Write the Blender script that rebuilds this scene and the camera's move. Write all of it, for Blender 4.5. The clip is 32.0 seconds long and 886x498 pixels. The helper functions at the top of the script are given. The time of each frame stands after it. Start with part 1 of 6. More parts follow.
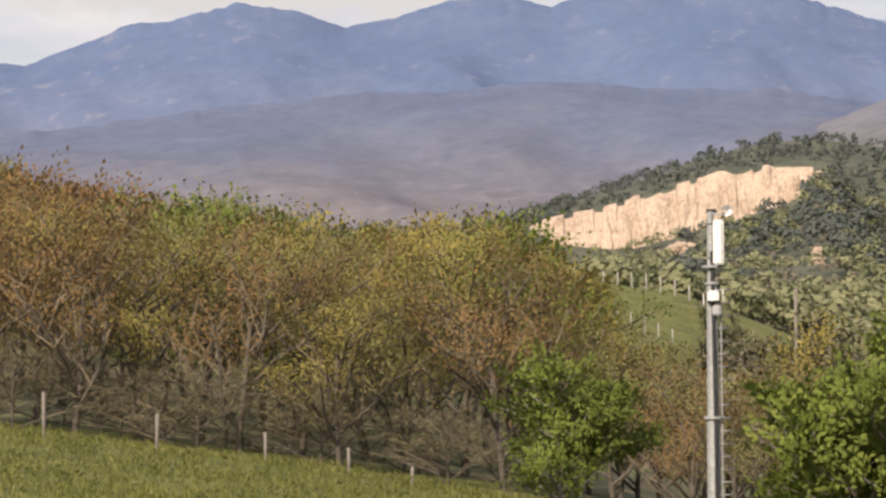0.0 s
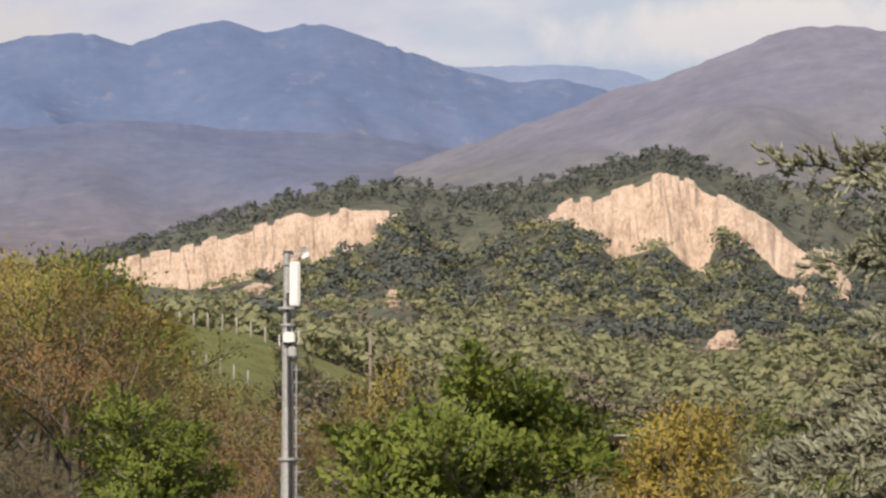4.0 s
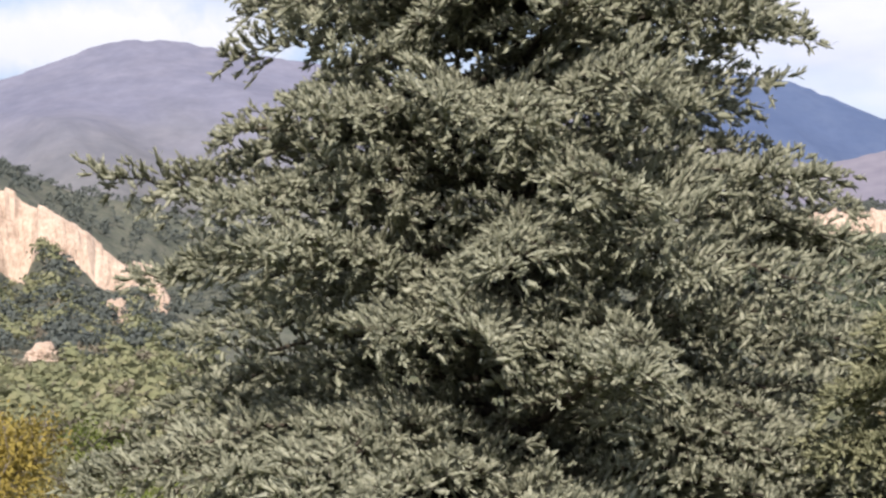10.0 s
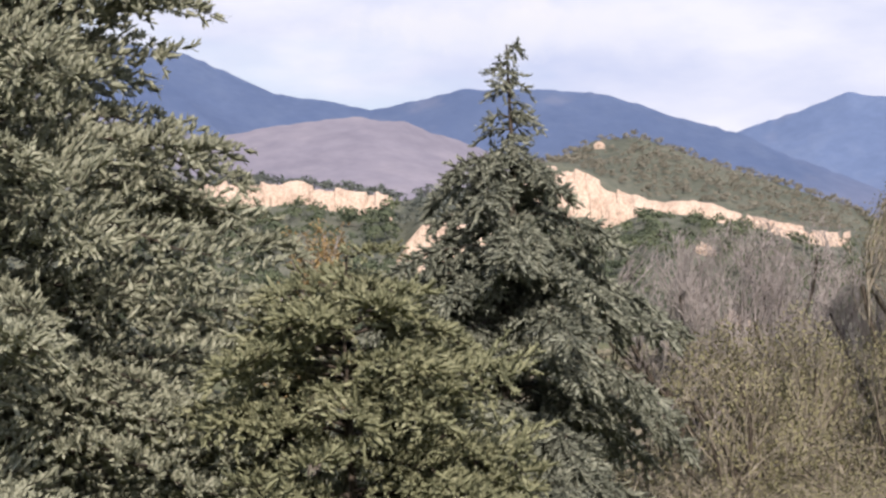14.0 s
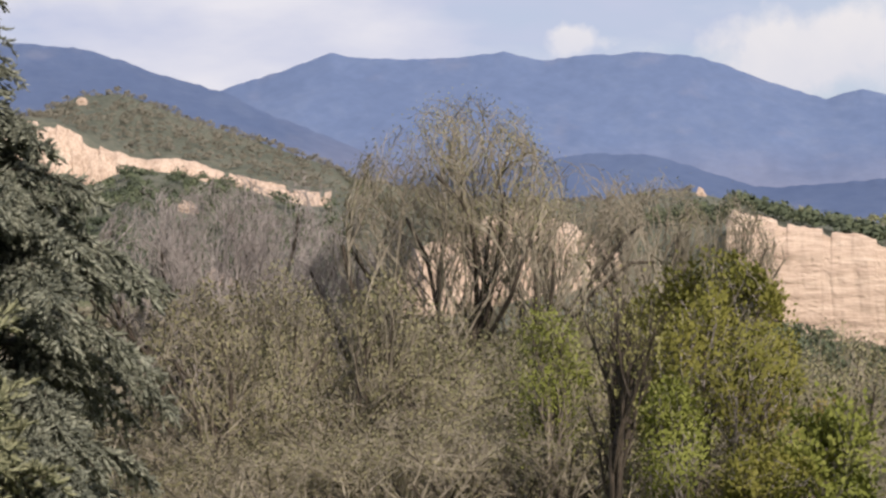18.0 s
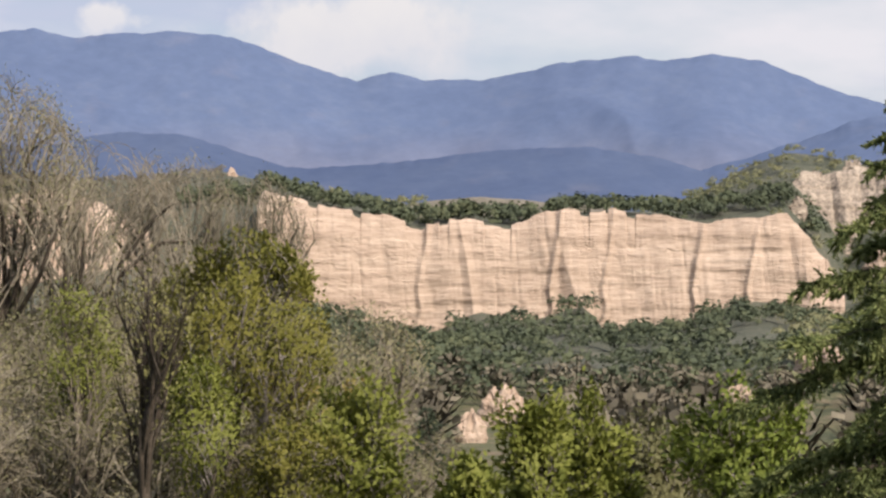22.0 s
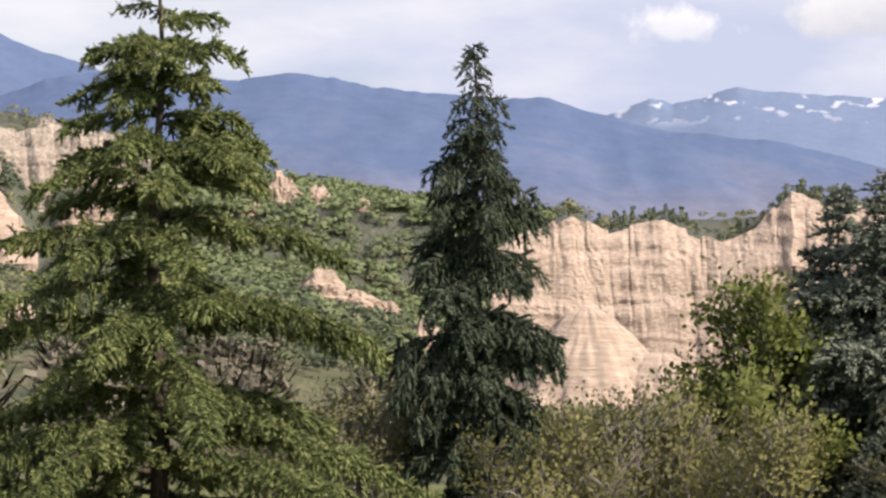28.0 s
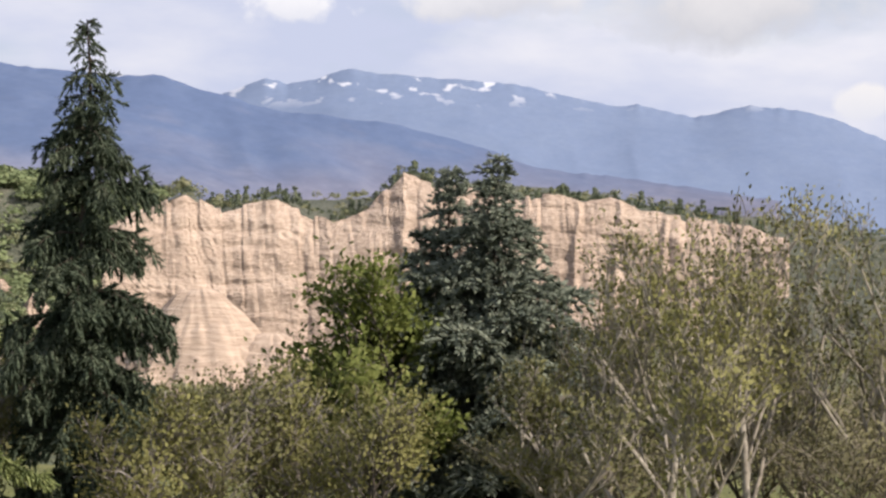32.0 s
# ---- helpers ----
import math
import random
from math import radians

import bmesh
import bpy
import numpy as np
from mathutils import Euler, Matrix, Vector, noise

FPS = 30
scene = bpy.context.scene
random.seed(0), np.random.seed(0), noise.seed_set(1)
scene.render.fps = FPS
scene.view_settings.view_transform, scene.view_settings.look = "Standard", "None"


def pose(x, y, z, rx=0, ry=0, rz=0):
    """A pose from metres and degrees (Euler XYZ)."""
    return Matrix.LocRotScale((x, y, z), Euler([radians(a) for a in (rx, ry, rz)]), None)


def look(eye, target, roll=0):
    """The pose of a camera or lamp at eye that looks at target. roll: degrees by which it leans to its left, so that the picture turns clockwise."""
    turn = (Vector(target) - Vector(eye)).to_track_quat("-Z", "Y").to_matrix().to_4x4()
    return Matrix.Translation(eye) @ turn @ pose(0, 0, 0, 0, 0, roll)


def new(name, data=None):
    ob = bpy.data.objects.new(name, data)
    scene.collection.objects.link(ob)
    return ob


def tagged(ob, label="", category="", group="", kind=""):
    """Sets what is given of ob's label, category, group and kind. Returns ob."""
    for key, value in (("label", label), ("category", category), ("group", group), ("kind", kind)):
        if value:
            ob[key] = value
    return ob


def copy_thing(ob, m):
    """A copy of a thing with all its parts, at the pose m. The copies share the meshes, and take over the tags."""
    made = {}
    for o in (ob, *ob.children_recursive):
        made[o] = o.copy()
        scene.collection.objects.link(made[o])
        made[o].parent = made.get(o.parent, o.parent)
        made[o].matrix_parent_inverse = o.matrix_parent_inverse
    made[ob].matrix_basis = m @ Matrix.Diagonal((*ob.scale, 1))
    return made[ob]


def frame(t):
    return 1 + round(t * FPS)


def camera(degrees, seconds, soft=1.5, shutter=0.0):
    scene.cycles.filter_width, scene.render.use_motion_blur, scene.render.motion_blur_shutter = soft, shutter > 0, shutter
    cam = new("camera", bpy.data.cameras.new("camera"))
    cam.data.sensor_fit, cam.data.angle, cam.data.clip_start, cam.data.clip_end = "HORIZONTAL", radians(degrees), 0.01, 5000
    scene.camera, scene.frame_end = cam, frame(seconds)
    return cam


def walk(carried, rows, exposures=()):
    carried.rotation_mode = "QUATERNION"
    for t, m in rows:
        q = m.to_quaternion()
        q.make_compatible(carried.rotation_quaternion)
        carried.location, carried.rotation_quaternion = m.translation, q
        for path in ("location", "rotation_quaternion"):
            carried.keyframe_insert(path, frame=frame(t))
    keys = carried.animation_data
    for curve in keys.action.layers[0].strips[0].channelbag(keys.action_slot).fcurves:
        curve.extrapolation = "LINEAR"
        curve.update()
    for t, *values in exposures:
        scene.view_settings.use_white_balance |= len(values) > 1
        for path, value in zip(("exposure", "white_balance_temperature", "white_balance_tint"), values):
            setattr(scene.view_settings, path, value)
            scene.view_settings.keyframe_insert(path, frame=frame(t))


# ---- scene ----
cam = camera(19.14, 32.0, soft=2.6)
EYE = 2.5
# seconds, yaw, pitch, roll of a camera that turns where it stands
ROWS = [
    (0.0, -0.000, 3.345, 0.314),
    (0.5, -0.951, 3.377, 0.086),
    (1.0, -2.310, 3.601, 0.209),
    (1.5, -3.257, 3.738, 0.239),
    (2.0, -4.060, 3.791, 0.275),
    (2.5, -5.513, 3.921, 0.334),
    (3.0, -6.780, 4.118, 0.141),
    (3.5, -8.059, 4.183, 0.146),
    (5.5, -12.818, 4.245, -0.317),
    (6.0, -14.315, 4.321, -0.441),
    (6.5, -15.723, 4.508, -0.382),
    (7.0, -16.798, 4.835, -0.214),
    (7.5, -17.113, 4.823, -0.159),
    (8.0, -17.250, 4.843, -0.194),
    (8.5, -18.944, 4.717, -0.044),
    (9.0, -21.540, 4.615, 0.149),
    (9.5, -22.110, 4.519, 0.079),
    (10.0, -24.028, 4.432, 0.169),
    (10.5, -26.132, 4.418, 0.146),
    (11.0, -27.771, 4.292, 0.067),
    (11.5, -29.151, 4.212, -0.061),
    (12.0, -31.096, 4.225, -0.004),
    (12.5, -32.820, 4.125, -0.011),
    (13.0, -34.069, 4.025, -0.093),
    (13.5, -35.596, 3.925, -0.175),
    (14.0, -37.330, 3.791, -0.207),
    (14.5, -39.066, 3.581, -0.175),
    (15.0, -40.512, 3.473, -0.241),
    (15.5, -42.619, 3.245, 0.068),
    (17.5, -46.886, 2.967, 0.052),
    (18.0, -48.596, 2.907, -0.112),
    (18.5, -50.097, 2.872, -0.160),
    (19.0, -51.559, 2.795, -0.119),
    (19.5, -52.454, 2.630, -0.157),
    (20.0, -53.924, 2.620, -0.076),
    (20.5, -55.107, 2.561, -0.022),
    (21.0, -56.101, 2.516, 0.024),
    (21.5, -57.246, 2.483, 0.053),
    (22.0, -58.799, 2.475, 0.052),
    (22.5, -60.073, 2.437, 0.127),
    (23.0, -61.330, 2.362, 0.132),
    (23.5, -62.758, 2.353, 0.184),
    (24.0, -63.694, 2.290, 0.096),
    (24.5, -65.584, 2.207, 0.000),
    (25.0, -67.024, 2.226, -0.005),
    (25.5, -68.779, 2.174, 0.106),
    (27.5, -74.365, 1.730, 0.040),
    (28.0, -76.259, 1.527, 0.072),
    (28.5, -77.320, 1.390, 0.100),
    (29.0, -78.555, 1.422, 0.153),
    (29.5, -79.853, 1.335, 0.138),
    (30.0, -80.648, 1.338, 0.163),
    (30.5, -81.282, 1.295, 0.172),
    (31.0, -82.542, 1.239, 0.102),
    (31.5, -83.728, 1.164, -0.146),
    (32.0, -84.698, 1.101, -0.352),
]
walk(cam, [(t, pose(0, 0, EYE, 90 + pitch, roll, yaw)) for t, yaw, pitch, roll in ROWS], [(0, 0.54, 6950, 11), (2, 0.37, 6900, 11), (3.5, 0.37, 6780, 12), (6, 0.54, 6600, 12), (9, 0.74, 6150, 13), (11, 0.84, 6150, 13), (13, 0.80, 6200, 15), (15, 0.63, 6200, 14), (18, 0.49, 6400, 13), (20, 0.48, 6450, 11), (23, 0.53, 6520, 12), (25, 0.58, 6400, 11), (28, 0.68, 6420, 13), (32, 0.62, 6400, 12)])

# ---------------------------------------------------------------- light
SUN_AZ, SUN_EL = 206.0, 34.0  # compass-like: 0 is +y, clockwise
world = bpy.data.worlds.new("sky")
scene.world = world
world.use_nodes = True
wn, wl = world.node_tree.nodes, world.node_tree.links
wn.clear()
w_out, w_bg = wn.new("ShaderNodeOutputWorld"), wn.new("ShaderNodeBackground")
w_sky, w_tc, w_map = wn.new("ShaderNodeTexSky"), wn.new("ShaderNodeTexCoord"), wn.new("ShaderNodeMapping")
w_sky.sky_type, w_sky.sun_disc = "NISHITA", False
w_sky.sun_elevation, w_sky.sun_rotation = radians(SUN_EL), radians(SUN_AZ)
w_map.inputs["Scale"].default_value = (1.0, 1.0, 3.0)
w_big, w_small = wn.new("ShaderNodeTexNoise"), wn.new("ShaderNodeTexNoise")
for node, size, detail in ((w_big, 3.1, 6), (w_small, 6.0, 9)):
    node.inputs["Scale"].default_value, node.inputs["Detail"].default_value = size, detail
    node.inputs["Roughness"].default_value = 0.55
    wl.new(w_map.outputs[0], node.inputs["Vector"])
wl.new(w_tc.outputs["Generated"], w_map.inputs["Vector"])
w_cover, w_tone = wn.new("ShaderNodeValToRGB"), wn.new("ShaderNodeValToRGB")
w_cover.color_ramp.elements[0].position, w_cover.color_ramp.elements[1].position = 0.30, 0.54
w_tone.color_ramp.elements[0].position, w_tone.color_ramp.elements[1].position = 0.40, 0.62
w_tone.color_ramp.elements[0].color = (0.57, 0.61, 0.76, 1)
w_tone.color_ramp.elements[1].color = (0.82, 0.81, 0.85, 1)
wl.new(w_big.outputs["Fac"], w_cover.inputs[0])
wl.new(w_small.outputs["Fac"], w_tone.inputs[0])


def sky_mix(factor, a, b, blend="MIX"):
    node = wn.new("ShaderNodeMix")
    node.data_type, node.blend_type = "RGBA", blend
    for key, value in (("Factor", factor), ("A", a), ("B", b)):
        if isinstance(value, (float, tuple)):
            node.inputs[key].default_value = value
        else:
            wl.new(value, node.inputs[key])
    return node.outputs["Result"]


def sky_math(op, a, b, clamp=False):
    node = wn.new("ShaderNodeMath")
    node.operation, node.use_clamp = op, clamp
    for k, value in enumerate((a, b)):
        if isinstance(value, float):
            node.inputs[k].default_value = value
        else:
            wl.new(value, node.inputs[k])
    return node.outputs[0]


w_view = sky_mix(w_cover.outputs[0], sky_mix(1.0, w_sky.outputs[0], (0.10, 0.10, 0.10, 1), "MULTIPLY"), w_tone.outputs[0])
# heaped clouds: azimuth, elevation, half-width and half-height in degrees, brightness of the crown, of the base
w_edge = wn.new("ShaderNodeTexNoise")
w_edge.inputs["Scale"].default_value, w_edge.inputs["Detail"].default_value, w_edge.inputs["Roughness"].default_value = 26.0, 7, 0.6
wl.new(w_tc.outputs["Generated"], w_edge.inputs["Vector"])
for c_az, c_el, c_w, c_h, crown, base in ((57.0, 7.2, 3.8, 1.3, 0.86, 0.74), (51.3, 7.5, 1.1, 0.5, 0.86, 0.76), (81.4, 6.3, 1.3, 0.55, 1.00, 0.76), (86.0, 6.6, 2.0, 0.6, 0.92, 0.64), (91.0, 6.3, 3.2, 0.8, 0.80, 0.58),
                                          (93.8, 4.3, 0.7, 0.4, 0.86, 0.76), (16.5, 8.9, 5.0, 0.9, 0.86, 0.76), (22.0, 10.3, 3.5, 0.8, 0.66, 0.58), (-4.0, 8.9, 6.0, 0.7, 0.76, 0.70), (38.0, 8.6, 4.5, 0.7, 0.84, 0.76)):
    a, e = radians(c_az), radians(c_el)
    rel = []
    for axis, size in (((math.cos(a), -math.sin(a), 0.0), c_w), ((0.0, 0.0, 1.0), c_h)):
        dot = wn.new("ShaderNodeVectorMath")
        dot.operation = "DOT_PRODUCT"
        dot.inputs[1].default_value = axis
        wl.new(w_tc.outputs["Generated"], dot.inputs[0])
        shift = math.sin(e) if axis[2] else 0.0
        rel.append(sky_math("MULTIPLY", sky_math("SUBTRACT", dot.outputs["Value"], shift), 1.0 / math.sin(radians(size))))
    ahead = wn.new("ShaderNodeVectorMath")
    ahead.operation = "DOT_PRODUCT"
    ahead.inputs[1].default_value = (math.sin(a), math.cos(a), 0.0)
    wl.new(w_tc.outputs["Generated"], ahead.inputs[0])
    dist = sky_math("SQRT", sky_math("ADD", sky_math("MULTIPLY", rel[0], rel[0]), sky_math("MULTIPLY", rel[1], rel[1])), 0.0)
    puff = sky_math("MULTIPLY", sky_math("SUBTRACT", w_edge.outputs["Fac"], 0.5), 2.6)
    mask = sky_math("MULTIPLY", sky_math("SUBTRACT", sky_math("ADD", 1.0, puff), dist), 3.0 if c_w < 2.5 else 1.7, True)
    mask = sky_math("MULTIPLY", mask, sky_math("GREATER_THAN", ahead.outputs["Value"], 0.5))
    lit = sky_math("MULTIPLY", sky_math("ADD", sky_math("ADD", rel[1], puff), 0.9), 0.55, True)
    w_view = sky_mix(mask, w_view, sky_mix(lit, (base * 0.97, base * 0.98, base * 1.06, 1.0), (crown, crown * 0.97, crown * 0.96, 1.0)))
wl.new(w_view, w_bg.inputs["Color"])
w_bg.inputs["Strength"].default_value = 0.70
wl.new(w_bg.outputs[0], w_out.inputs[0])

sun = new("sun", bpy.data.lights.new("sun", "SUN"))
sun.data.energy, sun.data.angle, sun.data.color = 4.5, radians(1.0), (1.0, 0.87, 0.73)
_sa, _se = radians(SUN_AZ), radians(SUN_EL)
sun.matrix_world = look((100 * math.sin(_sa) * math.cos(_se), 100 * math.cos(_sa) * math.cos(_se), 100 * math.sin(_se)), (0, 0, 0))


# ---------------------------------------------------------------- materials
def surface(name, colours, size=1.0, rough=0.8, bump=0.0, island=0.0, translucent=0.0, stretch=(1, 1, 1), fine=8.0, metal=0.0, spec=0.3):
    """A rough natural surface: colours mixed by a coarse and a fine noise, and from piece to piece."""
    m = bpy.data.materials.new(name)
    m.use_nodes = True
    n, l = m.node_tree.nodes, m.node_tree.links
    bsdf = n["Principled BSDF"]
    bsdf.inputs["Roughness"].default_value, bsdf.inputs["Metallic"].default_value = rough, metal
    bsdf.inputs["Specular IOR Level"].default_value = spec
    tc, mp = n.new("ShaderNodeTexCoord"), n.new("ShaderNodeMapping")
    mp.inputs["Scale"].default_value = stretch
    l.new(tc.outputs["Object"], mp.inputs["Vector"])
    noises = []
    for k in (1.0, fine):
        t = n.new("ShaderNodeTexNoise")
        t.inputs["Scale"].default_value, t.inputs["Detail"].default_value, t.inputs["Roughness"].default_value = k / size, 5, 0.62
        l.new(mp.outputs[0], t.inputs["Vector"])
        noises.append(t.outputs["Fac"])
    add = n.new("ShaderNodeMath")
    add.operation = "ADD"
    l.new(noises[0], add.inputs[0]), l.new(noises[1], add.inputs[1])
    value = add.outputs[0]
    half = n.new("ShaderNodeMath")
    half.operation, half.inputs[1].default_value = "MULTIPLY_ADD", 1.0
    half.inputs[2].default_value = -0.5
    l.new(value, half.inputs[0])
    value = half.outputs[0]
    if island:
        geo = n.new("ShaderNodeNewGeometry")
        isl = n.new("ShaderNodeMath")
        isl.operation, isl.inputs[1].default_value, isl.inputs[2].default_value = "MULTIPLY_ADD", island, -island / 2
        l.new(geo.outputs["Random Per Island"], isl.inputs[0])
        mix = n.new("ShaderNodeMath")
        mix.operation = "ADD"
        l.new(value, mix.inputs[0]), l.new(isl.outputs[0], mix.inputs[1])
        value = mix.outputs[0]
    ramp = n.new("ShaderNodeValToRGB")
    e = ramp.color_ramp.elements
    e[0].position, e[1].position = 0.25, 0.75
    for i in range(1, len(colours) - 1):
        e.new(0.25 + 0.5 * i / (len(colours) - 1))
    for k, c in zip(sorted(e, key=lambda q: q.position), colours):
        k.color = (*c, 1)
    l.new(value, ramp.inputs[0])
    l.new(ramp.outputs[0], bsdf.inputs["Base Color"])
    if bump:
        b = n.new("ShaderNodeBump")
        b.inputs["Strength"].default_value, b.inputs["Distance"].default_value = min(1, bump), size * 0.2
        l.new(noises[1], b.inputs["Height"])
        l.new(b.outputs[0], bsdf.inputs["Normal"])
    if translucent:
        tr, ms = n.new("ShaderNodeBsdfTranslucent"), n.new("ShaderNodeMixShader")
        l.new(ramp.outputs[0], tr.inputs["Color"])
        ms.inputs[0].default_value = translucent
        l.new(bsdf.outputs[0], ms.inputs[1]), l.new(tr.outputs[0], ms.inputs[2])
        l.new(ms.outputs[0], n["Material Output"].inputs["Surface"])
    return m


M_GRASS = surface("meadow_grass", [(0.066, 0.078, 0.022), (0.120, 0.132, 0.037), (0.182, 0.172, 0.062)], 3.0, 0.9, 0.5)
M_SCRUB = surface("scrub_slope", [(0.062, 0.073, 0.040), (0.106, 0.115, 0.057), (0.188, 0.150, 0.100)], 22.0, 0.95, 0.5)
M_FLOOR = surface("forest_floor", [(0.060, 0.070, 0.055), (0.094, 0.103, 0.077), (0.134, 0.134, 0.103)], 22.0, 0.95, 0.5)
M_FIELD = surface("dry_upland_field", [(0.150, 0.138, 0.108), (0.196, 0.180, 0.142), (0.236, 0.214, 0.170)], 26.0, 0.95, 0.4)
M_CLIFF = surface("sandstone", [(0.318, 0.246, 0.193), (0.428, 0.337, 0.268), (0.515, 0.417, 0.340)], 9.0, 0.95, 0.6, stretch=(0.2, 0.2, 2.0))
M_WALL = surface("bedded_sandstone", [(0.300, 0.234, 0.186), (0.425, 0.336, 0.270), (0.515, 0.418, 0.343)], 7.0, 0.95, 0.6, stretch=(0.55, 0.55, 1.5))
M_BLUFF = surface("ochre_sandstone_bluff", [(0.300, 0.226, 0.174), (0.455, 0.357, 0.283), (0.540, 0.438, 0.358)], 8.0, 0.95, 0.6, stretch=(1.3, 1.3, 0.45))
M_BARK = surface("grey_bark", [(0.043, 0.035, 0.028), (0.099, 0.085, 0.071), (0.156, 0.135, 0.114)], 0.25, 0.9, 0.6, stretch=(1, 1, 0.3))
M_DARKBARK = surface("dark_bark", [(0.02, 0.018, 0.015), (0.05, 0.04, 0.03), (0.09, 0.075, 0.06)], 0.25, 0.9, 0.6, stretch=(1, 1, 0.3))
M_TWIG = surface("twig_bark", [(0.124, 0.111, 0.106), (0.205, 0.186, 0.177), (0.310, 0.284, 0.272)], 1.2, 0.9)
M_TWIG_OLIVE = surface("twig_bark_olive", [(0.110, 0.098, 0.074), (0.188, 0.168, 0.129), (0.278, 0.254, 0.198)], 1.2, 0.9)
M_TWIG_BROWN = surface("twig_bark_brown", [(0.086, 0.070, 0.047), (0.146, 0.121, 0.083), (0.222, 0.188, 0.135)], 1.2, 0.9)
M_TWIG_PALE = surface("twig_bark_pale", [(0.170, 0.152, 0.128), (0.270, 0.246, 0.208), (0.360, 0.330, 0.285)], 1.2, 0.9)
M_BADLAND = surface("grey_badland_rock", [(0.16, 0.135, 0.11), (0.30, 0.255, 0.21), (0.45, 0.39, 0.32)], 12.0, 0.95, 0.5)
M_POST = surface("weathered_post", [(0.108, 0.094, 0.079), (0.180, 0.162, 0.144), (0.252, 0.230, 0.209)], 0.3, 0.9, 0.3)
M_CONCRETE = surface("pale_concrete", [(0.22, 0.21, 0.19), (0.29, 0.28, 0.255), (0.35, 0.34, 0.31)], 0.3, 0.9, 0.3)
M_STEEL = surface("galvanised_steel", [(0.221, 0.230, 0.238), (0.306, 0.315, 0.323), (0.374, 0.383, 0.391)], 0.8, 0.55, 0.1, metal=0.3)
M_WHITE = surface("white_plastic", [(0.578, 0.586, 0.595), (0.646, 0.654, 0.663), (0.680, 0.680, 0.680)], 0.5, 0.45)
M_CABLE = surface("black_cable", [(0.015, 0.015, 0.018), (0.025, 0.025, 0.03), (0.04, 0.04, 0.045)], 0.3, 0.6)


def leaf(name, *colours, island=0.12, translucent=0.35):
    return surface(name, list(colours), 1.5, 0.65, 0, island, translucent, spec=0.2)


L_OLIVE = leaf("spring_leaf_olive", (0.153, 0.122, 0.036), (0.266, 0.224, 0.062), (0.368, 0.327, 0.113))
L_RUST = leaf("spring_leaf_rust", (0.135, 0.078, 0.035), (0.227, 0.142, 0.060), (0.284, 0.199, 0.092))
L_GREEN = leaf("spring_leaf_green", (0.066, 0.092, 0.018), (0.138, 0.182, 0.034), (0.226, 0.262, 0.064))
L_LIME = leaf("spring_leaf_lime", (0.100, 0.124, 0.024), (0.184, 0.208, 0.045), (0.250, 0.270, 0.076))
L_YELLOW = leaf("spring_leaf_yellow", (0.19, 0.15, 0.035), (0.31, 0.25, 0.06), (0.40, 0.33, 0.10))
L_PALE = leaf("spring_leaf_pale", (0.116, 0.112, 0.056), (0.184, 0.186, 0.090), (0.246, 0.248, 0.130))
L_DUN = leaf("spring_leaf_dun", (0.142, 0.132, 0.073), (0.224, 0.214, 0.116), (0.292, 0.280, 0.162))


L_AMBER = leaf("spring_leaf_amber", (0.190, 0.130, 0.060), (0.310, 0.215, 0.095), (0.390, 0.285, 0.140))
L_MID = leaf("spring_leaf_mid_green", (0.068, 0.090, 0.023), (0.132, 0.162, 0.042), (0.212, 0.236, 0.072))
L_MOSS = leaf("spring_leaf_moss", (0.078, 0.086, 0.018), (0.150, 0.152, 0.032), (0.232, 0.220, 0.056))
L_KHAKI = leaf("spring_leaf_khaki", (0.098, 0.102, 0.044), (0.162, 0.162, 0.068), (0.230, 0.222, 0.102))
L_SAGE = leaf("spring_leaf_sage", (0.116, 0.119, 0.042), (0.211, 0.209, 0.077), (0.299, 0.288, 0.123))


def needles(name, *colours):
    return surface(name, list(colours), 0.5, 0.8, 0.0, 0.24, 0.32, fine=16, spec=0.15)


N_CEDAR = needles("cedar_needles_grey", (0.152, 0.163, 0.117), (0.293, 0.306, 0.224), (0.402, 0.413, 0.318))
N_OLIVE = needles("cedar_needles_olive", (0.120, 0.130, 0.078), (0.232, 0.242, 0.144), (0.325, 0.330, 0.212))
N_BLUE = needles("deodar_needles_blue", (0.095, 0.106, 0.084), (0.200, 0.215, 0.168), (0.350, 0.365, 0.290))
N_GREEN = needles("cedar_needles_green", (0.052, 0.074, 0.032), (0.148, 0.184, 0.068), (0.318, 0.350, 0.148))
N_DARK = needles("spruce_needles_dark", (0.030, 0.044, 0.029), (0.072, 0.097, 0.064), (0.152, 0.179, 0.124))
N_TEAL = needles("spruce_needles_teal", (0.080, 0.102, 0.078), (0.180, 0.210, 0.164), (0.335, 0.365, 0.290))
W_MIX = surface("far_wood_mixed", [(0.126, 0.146, 0.080), (0.196, 0.208, 0.114), (0.275, 0.270, 0.160)], 14.0, 0.9, 0.0, island=0.08, translucent=0.25, fine=3)
W_FRESH = surface("far_wood_fresh", [(0.101, 0.134, 0.066), (0.171, 0.214, 0.104), (0.248, 0.282, 0.150)], 14.0, 0.9, 0.0, island=0.08, translucent=0.25, fine=3)
W_SCRUB = surface("far_scrub", [(0.140, 0.134, 0.104), (0.180, 0.171, 0.135), (0.222, 0.208, 0.168)], 20.0, 0.9, 0.0, island=0.08, translucent=0.25, fine=3)
# wood colour greyed and blued by painted distance haze
W_MIST = surface("far_wood_hazed", [(0.068, 0.082, 0.078), (0.094, 0.110, 0.101), (0.128, 0.144, 0.122)], 16.0, 0.9, 0.0, island=0.08, translucent=0.25, fine=3)
